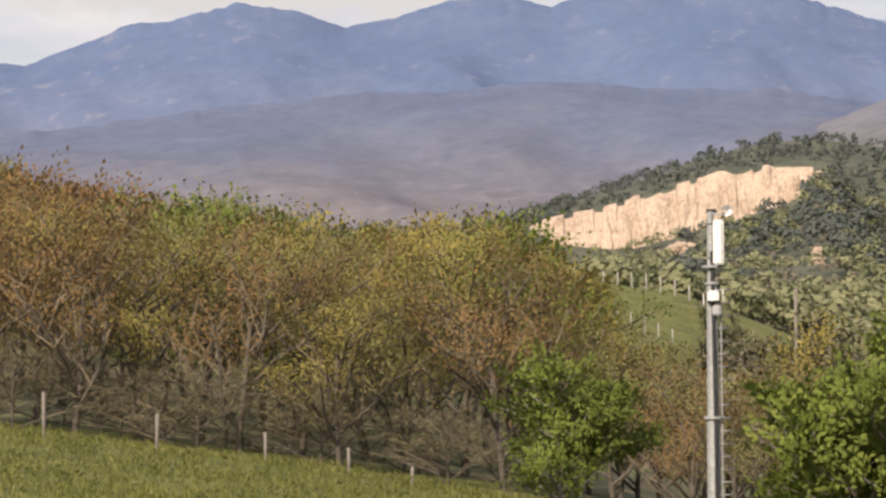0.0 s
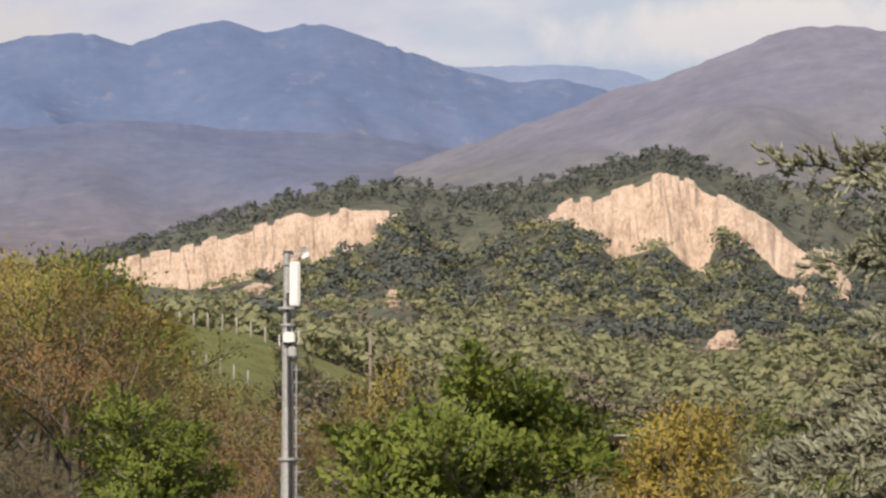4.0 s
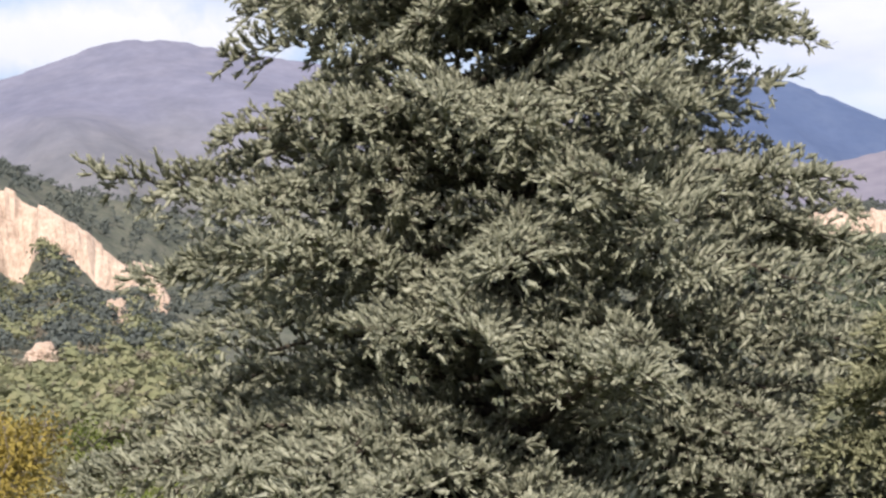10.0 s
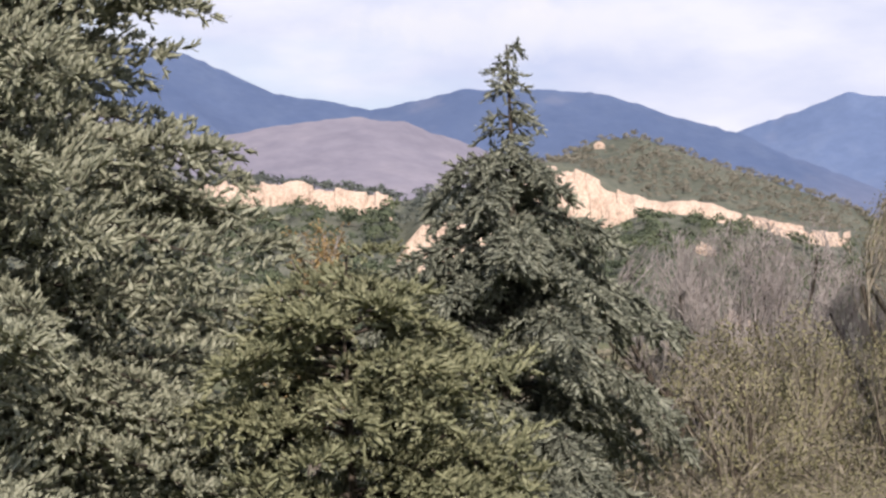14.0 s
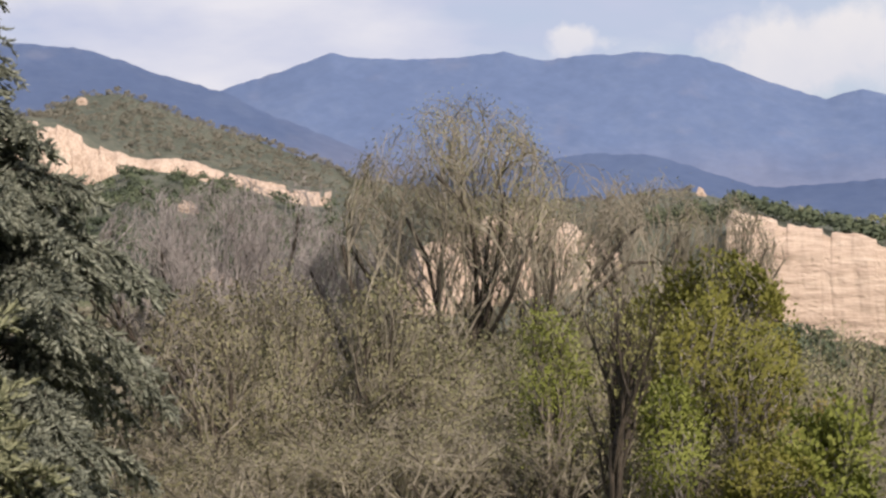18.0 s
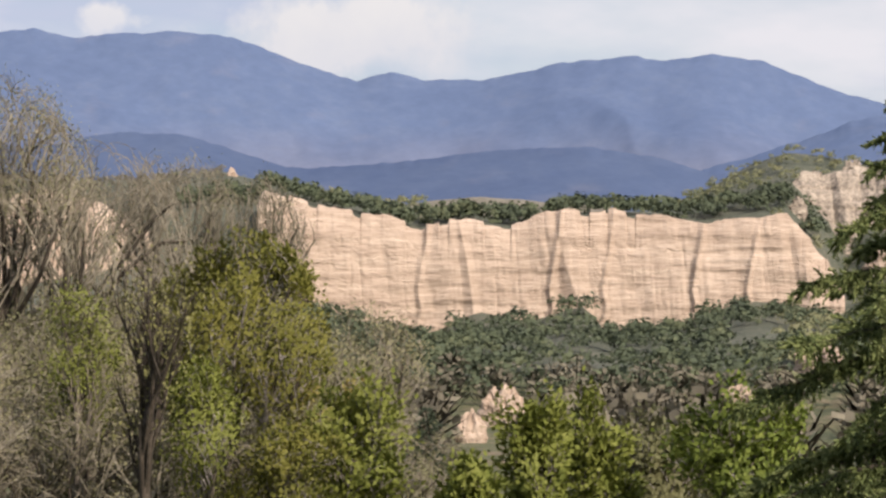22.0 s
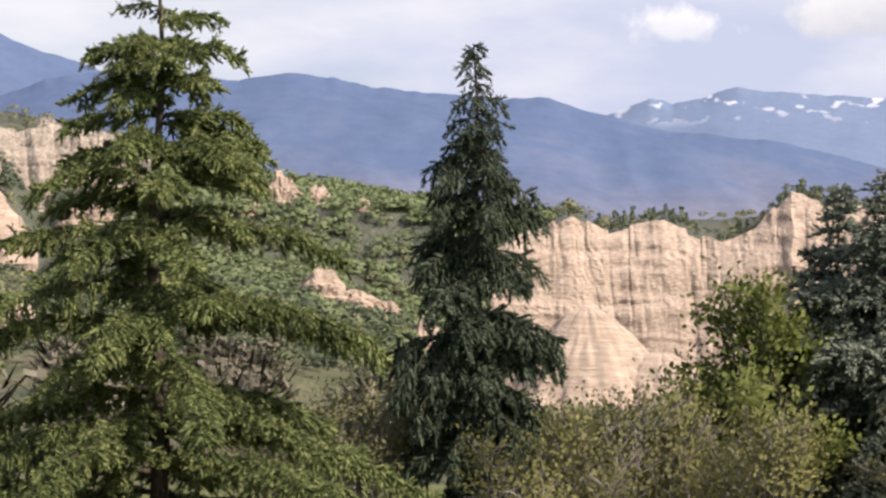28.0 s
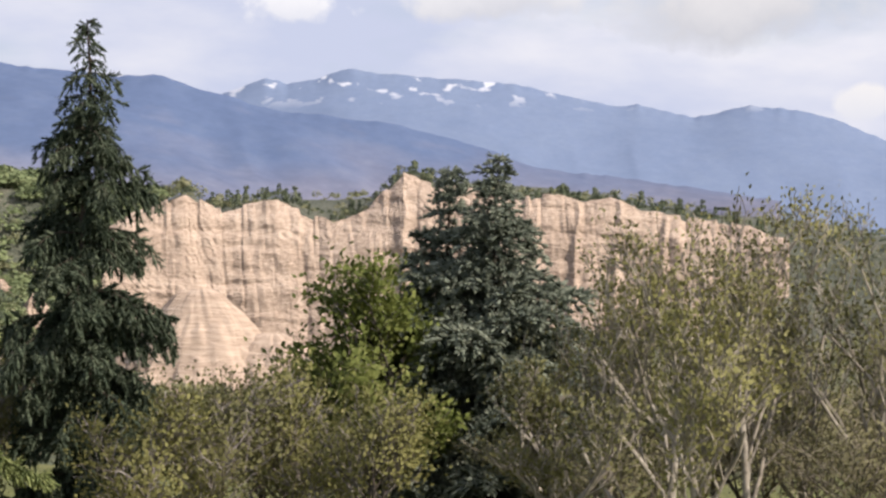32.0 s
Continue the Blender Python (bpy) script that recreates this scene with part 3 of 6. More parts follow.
# ---------------------------------------------------------------- far mountains
def mountain_surface(name, low, high, z0, z1, snow=False, rocks=None, grainy=0.18):
    """Two woodland tones, distance haze painted in, merged by height; mottled by clearings and rock."""
    m = surface(name, low, 150.0, 1.0, 0.0, fine=5, spec=0.0)
    n, l = m.node_tree.nodes, m.node_tree.links
    bsdf = n["Principled BSDF"]
    first = bsdf.inputs["Base Color"].links[0].from_socket
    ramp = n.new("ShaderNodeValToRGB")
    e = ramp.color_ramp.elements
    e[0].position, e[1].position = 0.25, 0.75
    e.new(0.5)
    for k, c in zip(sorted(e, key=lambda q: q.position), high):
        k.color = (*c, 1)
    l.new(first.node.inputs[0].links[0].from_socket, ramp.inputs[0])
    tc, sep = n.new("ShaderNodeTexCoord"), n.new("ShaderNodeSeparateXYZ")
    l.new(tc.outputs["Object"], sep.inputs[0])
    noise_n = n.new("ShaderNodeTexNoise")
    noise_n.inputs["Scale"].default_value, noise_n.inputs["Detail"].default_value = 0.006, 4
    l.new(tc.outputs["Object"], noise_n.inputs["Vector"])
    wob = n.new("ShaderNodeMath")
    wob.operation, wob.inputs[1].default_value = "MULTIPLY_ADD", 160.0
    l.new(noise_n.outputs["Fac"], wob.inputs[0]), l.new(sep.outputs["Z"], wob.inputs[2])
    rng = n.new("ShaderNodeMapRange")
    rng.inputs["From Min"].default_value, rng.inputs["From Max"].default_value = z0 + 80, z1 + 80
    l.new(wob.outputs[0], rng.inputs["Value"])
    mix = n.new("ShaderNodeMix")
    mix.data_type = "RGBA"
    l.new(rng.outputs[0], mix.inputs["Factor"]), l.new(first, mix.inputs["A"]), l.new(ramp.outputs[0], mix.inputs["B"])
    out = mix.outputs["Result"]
    patch = n.new("ShaderNodeTexNoise")
    patch.inputs["Scale"].default_value, patch.inputs["Detail"].default_value = (0.022, 5) if snow else (0.012, 6)
    l.new(tc.outputs["Object"], patch.inputs["Vector"])
    hold = n.new("ShaderNodeMapRange")
    hold.inputs["From Min"].default_value, hold.inputs["From Max"].default_value = (0.58, 0.62) if snow else (0.60, 0.72)
    l.new(patch.outputs["Fac"], hold.inputs["Value"])
    lift = n.new("ShaderNodeMapRange")
    lift.inputs["From Min"].default_value, lift.inputs["From Max"].default_value = (335, 385) if snow else (-100, -90)
    lift.inputs["To Max"].default_value = 0.9 if snow else 0.14
    l.new(sep.outputs["Z"], lift.inputs["Value"])
    both = n.new("ShaderNodeMath")
    both.operation = "MULTIPLY"
    l.new(hold.outputs[0], both.inputs[0]), l.new(lift.outputs[0], both.inputs[1])
    top = n.new("ShaderNodeMix")
    top.data_type = "RGBA"
    top.inputs["B"].default_value = (0.50, 0.53, 0.60, 1) if snow else (0.23, 0.22, 0.255, 1)
    l.new(both.outputs[0], top.inputs["Factor"]), l.new(out, top.inputs["A"])
    grown = top.outputs["Result"]
    # grain of the forest: single crowns, and stands of them
    for scale, low_k, high_k in ((0.075, 0.80, 1.20), (0.016, 0.84, 1.16)):
        grain, span, mul = n.new("ShaderNodeTexNoise"), n.new("ShaderNodeMapRange"), n.new("ShaderNodeMix")
        grain.inputs["Scale"].default_value, grain.inputs["Detail"].default_value, grain.inputs["Roughness"].default_value = scale, 4, 0.65
        l.new(tc.outputs["Object"], grain.inputs["Vector"])
        span.inputs["From Min"].default_value, span.inputs["From Max"].default_value = 0.32, 0.68
        span.inputs["To Min"].default_value, span.inputs["To Max"].default_value = low_k, high_k
        l.new(grain.outputs["Fac"], span.inputs["Value"])
        mul.data_type, mul.blend_type = "RGBA", "MULTIPLY"
        mul.inputs["Factor"].default_value = grainy
        l.new(grown, mul.inputs["A"]), l.new(span.outputs[0], mul.inputs["B"])
        grown = mul.outputs["Result"]
    if rocks:
        # pale bare rock that breaks through the woods in streaks
        mp, rock, on, band, few, lay = (n.new("ShaderNode" + k) for k in ("Mapping", "TexNoise", "MapRange", "MapRange", "Math", "Mix"))
        mp.inputs["Scale"].default_value = (1.0, 1.0, 0.55)
        l.new(tc.outputs["Object"], mp.inputs["Vector"]), l.new(mp.outputs[0], rock.inputs["Vector"])
        rock.inputs["Scale"].default_value, rock.inputs["Detail"].default_value, rock.inputs["Roughness"].default_value = 0.022, 6, 0.68
        on.inputs["From Min"].default_value, on.inputs["From Max"].default_value = 0.58, 0.68
        band.inputs["From Min"].default_value, band.inputs["From Max"].default_value = rocks[0], rocks[1]
        band.inputs["To Min"].default_value, band.inputs["To Max"].default_value = rocks[2], 0.05
        l.new(rock.outputs["Fac"], on.inputs["Value"]), l.new(wob.outputs[0], band.inputs["Value"])
        few.operation = "MULTIPLY"
        l.new(on.outputs[0], few.inputs[0]), l.new(band.outputs[0], few.inputs[1])
        lay.data_type = "RGBA"
        lay.inputs["B"].default_value = (0.36, 0.34, 0.35, 1)
        l.new(few.outputs[0], lay.inputs["Factor"]), l.new(grown, lay.inputs["A"])
        grown = lay.outputs["Result"]
    l.new(grown, bsdf.inputs["Base Color"])
    return m


def mountain(name, r, nodes, low, high, label, seed, depth=900, rough=1.0, z0=60.0, z1=330.0, snow=False, rocks=None, grainy=0.18):
    """One far range: spurs and hollows that rise to a crest."""
    nu, nv = int((nodes[-1][0] - nodes[0][0]) * 14) + 20, 64
    az = np.linspace(nodes[0][0], nodes[-1][0], nu)[:, None]
    v = np.linspace(0, 1, nv)[None, :]
    arc = np.radians(az) * r
    s = v * depth
    crest = EYE + r * np.tan(np.radians(curve(az, nodes))) + 0 * arc
    wide = np.ones(61) / 61
    broad = np.convolve(np.pad(crest[:, 0], 60, mode="edge"), np.convolve(wide, wide), "same")[60:-60][:, None]
    ragged = (fbm(arc / 110, arc * 0, seed, 3) - 0.5) * 9 + (fbm(arc / 14, arc * 0, seed + 9, 2) - 0.5) * 4
    spur = np.abs(fbm(arc / 420 + s / 1500, s / 800 + arc / 2500, seed + 1, 3) - 0.5) * 2
    knob = fbm(arc / 170, s / 170, seed + 2, 3) - 0.5
    ribs = np.abs(fbm(arc / 150 + s / 900, s / 420 + arc / 1500, seed + 5, 3) - 0.5) * 2
    rad = r - depth * (1 - v)
    soft_k = np.ones(17) / 17
    mild = np.convolve(np.pad(crest[:, 0], 30, mode="edge"), np.convolve(soft_k, soft_k), "same")[30:-30][:, None]
    z = -40 + (broad + 40) * v ** 0.9 + (mild - broad) * v ** 5 + (crest - mild + ragged) * v ** 22 + rough * (-110 * (spur - 0.25) - 24 * (ribs - 0.25) + 34 * knob) * (np.sin(np.pi * v) ** 0.8) * np.clip((1 - v) * 4, 0, 1)
    verts = np.stack([rad * np.sin(np.radians(az)), rad * np.cos(np.radians(az)), z], -1)
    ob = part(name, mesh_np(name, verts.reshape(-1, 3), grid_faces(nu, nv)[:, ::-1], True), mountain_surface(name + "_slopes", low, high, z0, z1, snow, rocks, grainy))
    return tagged(ob, label, "mountain", "far mountains", kind="structure")


# slope colours with the blue of distance haze painted in
HAZE_BLUE = [(0.090, 0.126, 0.221), (0.098, 0.136, 0.235), (0.111, 0.149, 0.245)]
HAZE_DEEP = [(0.067, 0.095, 0.173), (0.074, 0.103, 0.182), (0.083, 0.113, 0.192)]
# strongest painted haze, for the farthest ridges
HAZE_PALE = [(0.143, 0.190, 0.296), (0.153, 0.200, 0.306), (0.162, 0.210, 0.313)]
# mountain feet, paled by haze painted into the colour
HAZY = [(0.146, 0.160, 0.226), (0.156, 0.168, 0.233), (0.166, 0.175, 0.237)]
# mauve of bare woods, lifted by painted haze
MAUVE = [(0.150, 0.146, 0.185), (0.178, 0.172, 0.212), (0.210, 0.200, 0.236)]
# upper slopes that fade into haze, painted as a bluer tone
HAZE_SLATE = [(0.098, 0.122, 0.196), (0.109, 0.133, 0.208), (0.121, 0.145, 0.220)]
HAZE_DUSK = [(0.134, 0.142, 0.194), (0.151, 0.158, 0.211), (0.172, 0.177, 0.230)]
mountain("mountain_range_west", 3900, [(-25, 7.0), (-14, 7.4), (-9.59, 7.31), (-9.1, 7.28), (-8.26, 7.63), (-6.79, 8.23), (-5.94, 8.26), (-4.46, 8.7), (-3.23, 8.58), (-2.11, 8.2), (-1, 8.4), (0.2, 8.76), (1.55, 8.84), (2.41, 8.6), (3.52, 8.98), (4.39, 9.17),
          (5.36, 8.89), (6.2, 9.07), (6.8, 9.04), (7.75, 8.74), (9.48, 8.15), (10.73, 7.82), (11.85, 7.9), (12.7, 7.68), (14, 7.2), (20, 6.0)], HAZY, HAZE_BLUE, "blue forested mountain range with rounded summits", 101, z0=250.0, z1=460.0, rocks=(560.0, 720.0, 0.22))
mountain("mountain_range_pale", 4600, [(4, 7.4), (8.26, 8.0), (9.49, 8.18), (11.1, 8.17), (12.22, 8.22), (13.21, 8.08), (13.89, 7.87), (15.08, 7.66), (20, 7)], HAZE_PALE, HAZE_PALE, "pale blue farthest mountain ridge", 111, 500)
mountain("mountain_slope_mauve", 2900, [(-25, 5.4), (-9.58, 5.79), (-7.77, 6.0), (-5.32, 6.35), (-3.48, 6.5), (-1.62, 6.75), (0.86, 6.85), (2.71, 6.95), (5.18, 6.75), (7.63, 6.7), (9.66, 6.4), (14, 6.0), (18, 5.5)], [(0.126, 0.121, 0.142), (0.147, 0.140, 0.162), (0.170, 0.160, 0.180)], HAZE_SLATE, "mauve-brown bare forest slope below the mountains", 121, 1100, 0.55, z0=165.0, z1=310.0, rocks=(60.0, 330.0, 0.55), grainy=0.32)
mountain("mountain_mauve", 2700, [(5, 4.8), (7.08, 5.59), (8.91, 6.24), (11.48, 7.07), (12.72, 7.52), (13.96, 7.84), (15.4, 8.28), (16.37, 8.73), (17.35, 8.92), (18.2, 8.87), (19.3, 8.68), (22, 8.3), (26, 7.6), (30, 6.6), (34, 5.8)], [(0.112, 0.118, 0.118), (0.132, 0.136, 0.134), (0.156, 0.156, 0.150)], HAZE_DUSK, "mauve-brown rounded mountain with bare woods", 131, 1000, z0=190.0, z1=330.0, grainy=0.36)
mountain("mountain_range_middle", 3800, [(24, 8.2), (28, 8.5), (31.4, 8.02), (32.0, 7.84), (33.0, 7.41), (33.75, 7.11), (34.8, 7.02), (35.75, 6.8), (36.8, 7.05), (37.76, 7.3), (39.11, 7.28), (40.84, 7.13), (42.33, 6.7), (43.73, 6.31), (44.8, 5.84), (46.03, 5.34), (47, 4.96), (50, 4)], HAZY, HAZE_DEEP, "dark blue wooded mountain ridge", 141, z0=200.0, z1=380.0)
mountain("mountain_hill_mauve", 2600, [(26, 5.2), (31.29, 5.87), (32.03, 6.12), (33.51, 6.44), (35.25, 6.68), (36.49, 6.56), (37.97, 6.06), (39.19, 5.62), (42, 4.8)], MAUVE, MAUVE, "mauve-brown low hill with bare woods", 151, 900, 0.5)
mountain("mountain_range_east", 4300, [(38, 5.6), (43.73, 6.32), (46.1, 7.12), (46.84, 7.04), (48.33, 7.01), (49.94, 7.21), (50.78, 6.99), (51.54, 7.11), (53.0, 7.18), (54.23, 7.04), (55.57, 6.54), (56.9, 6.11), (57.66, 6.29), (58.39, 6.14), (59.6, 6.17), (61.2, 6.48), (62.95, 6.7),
          (63.7, 6.55), (64.65, 6.66), (65.74, 6.5), (67.09, 5.96), (68.55, 5.45), (69.5, 5.1), (74, 4.3)], HAZY, HAZE_BLUE, "broad blue mountain range with rounded summits", 161, z0=180.0, z1=380.0)
mountain("mountain_foothill", 3000, [(47, 4.3), (51.74, 5.0), (53, 4.95), (55.4, 4.25), (58.45, 4.41), (60.18, 4.65), (61.91, 4.69), (63.51, 4.46), (64.68, 4.08), (68, 3.5)], HAZE_DEEP, HAZE_DEEP, "dark blue wooded foothill", 171, 700, 0.6)
mountain("mountain_range_south", 3700, [(64, 4.0), (66.5, 4.77), (67.63, 5.2), (69.0, 5.41), (71.8, 5.2), (72.91, 5.34), (73.85, 5.24), (74.75, 5.05), (76.2, 4.94), (77.5, 4.8), (78.5, 4.83), (79.5, 4.5), (81.3, 4.06), (82.4, 3.98), (83.6, 3.8), (84.9, 3.46), (85.7, 3.25), (86.7, 2.9), (92, 2.2)], MAUVE, HAZE_BLUE, "blue mountain ridge falling to a valley", 181, rough=0.6, z0=60.0, z1=220.0)
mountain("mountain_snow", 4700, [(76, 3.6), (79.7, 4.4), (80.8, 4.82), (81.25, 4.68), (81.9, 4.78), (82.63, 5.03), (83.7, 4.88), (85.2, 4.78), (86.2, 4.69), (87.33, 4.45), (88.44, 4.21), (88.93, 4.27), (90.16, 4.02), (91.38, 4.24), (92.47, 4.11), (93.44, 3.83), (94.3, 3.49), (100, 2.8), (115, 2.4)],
         HAZE_PALE, HAZE_PALE, "hazy blue high mountain with snow patches on its summit", 191, 700, 0.22, snow=True)


# ---------------------------------------------------------------- woods on the hills
def far_tree(rng, kind, sprays=13, s0=0.06, s1=0.10):
    """Template of a far tree, about 1 unit high: clumps of leaf sprays that face outwards, with gaps."""
    vs, fs, base = [], [], 0
    balls = []
    if kind == "spire":
        balls = [(np.array([0, 0, 0.15 + 0.75 * k / 4]), np.array([1, 1, 1.1]) * (0.20 * (1 - k / 5) + 0.03)) for k in range(4)]
    elif kind == "round":
        for k in range(3):
            a, h = 6.283 * k / 2 + rng.rand(), (0.36 + 0.2 * rng.rand()) if k < 2 else 0.62
            w = 0.17 if k < 2 else 0.05
            balls.append((np.array([w * math.cos(a), w * math.sin(a), h]), np.array([1, 1, 0.85]) * rng.uniform(0.20, 0.29)))
    quads, normals = [], []
    for c, s in balls:
        for _ in range(sprays):
            d = rng.normal(0, 1, 3)
            d[2] = abs(d[2]) * 0.9 - 0.25
            d /= np.linalg.norm(d)
            nrm = d + rng.normal(0, 0.35, 3)
            t1 = np.cross(nrm, rng.normal(0, 1, 3))
            t1 /= np.linalg.norm(t1)
            t2 = np.cross(nrm, t1)
            t2 /= np.linalg.norm(t2)
            q = c + d * s * rng.uniform(0.55, 1.12)
            z = rng.uniform(s0, s1)
            quad = np.array([q - t1 * z, q + t2 * z * 0.7, q + t1 * z * 1.2, q - t2 * z * 0.8])
            if np.dot(np.cross(quad[2] - quad[0], quad[3] - quad[1]), d) < 0:
                quad = quad[::-1]
            quads.append(quad)
            normals.append(np.tile(d + 0.35 * nrm + np.array([0, 0, 0.15]), (4, 1)))
    if kind == "bare":
        for _ in range(44):
            a, e = rng.uniform(0, 6.28), rng.uniform(0.5, 1.45)
            d = np.array([math.cos(a) * math.cos(e), math.sin(a) * math.cos(e), math.sin(e)])
            q = np.array([0, 0, rng.uniform(0.0, 0.45)]) + d * rng.uniform(0.0, 0.25)
            sd = np.cross(d, rng.normal(0, 1, 3))
            sd /= np.linalg.norm(sd)
            L = rng.uniform(0.18, 0.42)
            quads.append(np.array([q, q + d * L * 0.5 + sd * 0.014, q + d * L, q + d * L * 0.5 - sd * 0.014]))
            normals.append(np.tile(np.cross(d, sd), (4, 1)))
        for _ in range(20):
            d = rng.normal(0, 1, 3)
            d[2] = abs(d[2])
            q = np.array([0, 0, 0.5]) + d / np.linalg.norm(d) * np.array([0.32, 0.32, 0.42]) * rng.uniform(0.5, 1)
            t1, t2 = rng.normal(0, 0.035, 3), rng.normal(0, 0.035, 3)
            quads.append(np.array([q - t1, q + t2, q + t1, q - t2]))
            normals.append(np.tile(np.cross(2 * t1, -2 * t2), (4, 1)))
    for q in quads:
        vs.append(q)
        fs.append(np.array([[base, base + 1, base + 2], [base, base + 2, base + 3]]))
        base += 4
    return np.concatenate(vs), np.concatenate(fs), np.concatenate(normals)


_rng = np.random.RandomState(5)
ROUND = [far_tree(_rng, "round") for _ in range(8)]
FINE = [far_tree(_rng, "round", 20, 0.042, 0.082) for _ in range(8)]
SPIRE = [far_tree(_rng, "spire") for _ in range(4)]
BARE = [far_tree(_rng, "bare") for _ in range(6)]


CLEAR = []  # azimuth, half-width and radius of bare rocks that stand free of the woods


def outcrop(az, r, e0, e1, half, seed, label, material=None, spires=0.5):
    """A weathered rock knoll, lumpy and cleft, set into the slope."""
    far = np.arange(150.0, 948.0, 4)
    up = np.nonzero(ground_el(az, far) >= e0 + 0.25 * (e1 - e0))[0]
    r = float(far[up[0]]) if len(up) and az < 77 else r
    CLEAR.append((az, half * 0.85, r))
    bm = bmesh.new()
    bmesh.ops.create_icosphere(bm, subdivisions=4, radius=1)
    v = np.array([q.co[:] for q in bm.verts])
    w, h = r * math.tan(radians(half)), r * (math.tan(radians(e1)) - math.tan(radians(e0))) * 0.62
    ang = np.arctan2(v[:, 1], v[:, 0])
    bump = 0.75 + 0.5 * fbm(ang * 2.2 + 20, v[:, 2] * 1.6 + 20, seed, 4) - 0.25 * (np.abs(fbm(ang * 3 + 9, v[:, 2] + 9, seed + 3, 2) - 0.5) < 0.05)
    beds = 0.06 * np.sin(v[:, 2] * 14 + 3 * fbm(ang + 9, v[:, 2] + 4, seed, 2))
    k = (bump + beds)[:, None]
    p = v * k * np.array([w, w * 0.7, h])
    p[:, 2] *= 1 + spires * (fbm(ang * 4 + 30, ang * 0 + 3, seed + 5, 3) - 0.5) * (v[:, 2] > 0)
    for q, c in zip(bm.verts, p):
        q.co = c
    me = bpy.data.meshes.new("rock_outcrop")
    bm.to_mesh(me)
    bm.free()
    ob = part("rock_outcrop", me, material or M_CLIFF)
    ob.matrix_world = Matrix.Translation(place(az, r, (e0 + e1) / 2 - 0.1 * (e1 - e0))) @ Matrix.Rotation(radians(-az), 4, "Z")
    return tagged(ob, label, "rock", "rock outcrops")


for k, (a, r, e0, e1, w) in enumerate([(5.3, 640, 3.15, 3.45, 0.4), (15.35, 600, 1.75, 2.35, 0.4), (16.95, 600, 2.75, 3.3, 0.32), (17.85, 640, 2.75, 3.2, 0.2), (8.15, 600, 2.9, 3.3, 0.16),
                                       (43.7, 430, 1.65, 2.35, 0.5), (43.0, 700, 3.5, 3.9, 0.25), (54.2, 760, 3.85, 4.2, 0.12)]):
    outcrop(a, r, e0, e1, w, 601 + k, "pale sandstone outcrop among bushes")
outcrop(40.72, 930, 5.9, 6.12, 0.13, 691, "pale pointed sandstone rock on a hill crest", None, 0.3)
for k, (a, r, e0, e1, w) in enumerate([(68.55, 700, 1.7, 2.55, 0.65), (72.78, 720, 2.2, 3.05, 0.42), (73.55, 730, 2.25, 2.85, 0.3), (72.2, 700, 2.1, 2.5, 0.25), (74.55, 740, 2.2, 2.6, 0.18),
                                       (73.6, 430, 0.1, 1.0, 0.55), (74.4, 420, 0.0, 0.6, 0.55), (75.1, 420, -0.2, 0.35, 0.3), (75.9, 330, -1.2, 0.0, 0.34), (67.0, 300, -0.7, 0.4, 0.62)]):
    outcrop(a, r, e0, e1, w, 641 + k, "pale sandstone knoll half hidden by bushes")
for k, (a, r, e0, e1, w) in enumerate([(66.5, 860, 3.0, 3.5, 0.2), (66.9, 870, 3.5, 4.05, 0.22), (67.3, 870, 3.2, 3.8, 0.2), (67.7, 880, 3.7, 4.3, 0.25), (68.1, 880, 3.2, 3.7, 0.22), (68.5, 880, 3.6, 4.2, 0.22), (68.9, 880, 3.2, 3.9, 0.2), (69.3, 880, 3.4, 4.0, 0.2)]):
    outcrop(a, r, e0, e1, w, 681 + k, "small grey-beige badland pinnacle rock", M_BADLAND, 0.9)
for k, (a, r, e0, e1, w) in enumerate([(60.1, 190, -1.5, -0.6, 0.5), (60.7, 185, -2.0, -1.3, 0.4), (59.4, 190, -2.0, -1.1, 0.35), (62.3, 180, -2.1, -1.5, 0.3), (65.2, 190, -1.0, -0.55, 0.4)]):
    outcrop(a, r, e0, e1, w, 661 + k, "whitish sandstone boulder above spring bushes", M_BLUFF, 0.8)


def talus(az, r, e0, e1, half, seed, label):
    """A fan of pale debris against a rock wall: a half cone with rills that run down it."""
    nu, nv = 90, 34
    u, v = np.meshgrid(np.linspace(-1, 1, nu), np.linspace(0, 1, nv), indexing="ij")
    h, w = r * (math.tan(radians(e1)) - math.tan(radians(e0))), r * math.tan(radians(half))
    ang = u * math.pi * 0.5
    rill = np.abs(fbm(ang * 5 + 9, v * 0.8 + 5, seed, 3) - 0.5) * 2
    spread = w * (0.10 + 0.90 * v ** 0.72) * (0.90 + 0.14 * rill * v ** 0.5 + 0.12 * (fbm(ang * 2 + 4, v * 4, seed + 5, 3) - 0.5))
    p = np.stack([np.sin(ang) * spread, -np.cos(ang) * spread * 0.6, h * (1 - v) + (fbm(ang * 3 + 3, v * 5, seed + 2, 4) - 0.5) * 0.34 * h * v ** 0.5], -1)
    ob = part("talus_cone", mesh_np("talus_cone", p.reshape(-1, 3), grid_faces(nu, nv), True), M_CLIFF)
    ob.matrix_world = Matrix.Translation(place(az, r, e0)) @ Matrix.Rotation(radians(-az), 4, "Z")
    return tagged(ob, label, "rock", "talus cones")


talus(79.4, 632, -2.6, 0.2, 2.7, 701, "pale cone of sandstone debris at the foot of a cliff")
talus(81.0, 629, -2.8, -0.75, 2.3, 703, "low fan of sandstone debris at the foot of a cliff")
CLEAR.extend([(79.3, 1.3, 640), (80.9, 1.0, 640)])


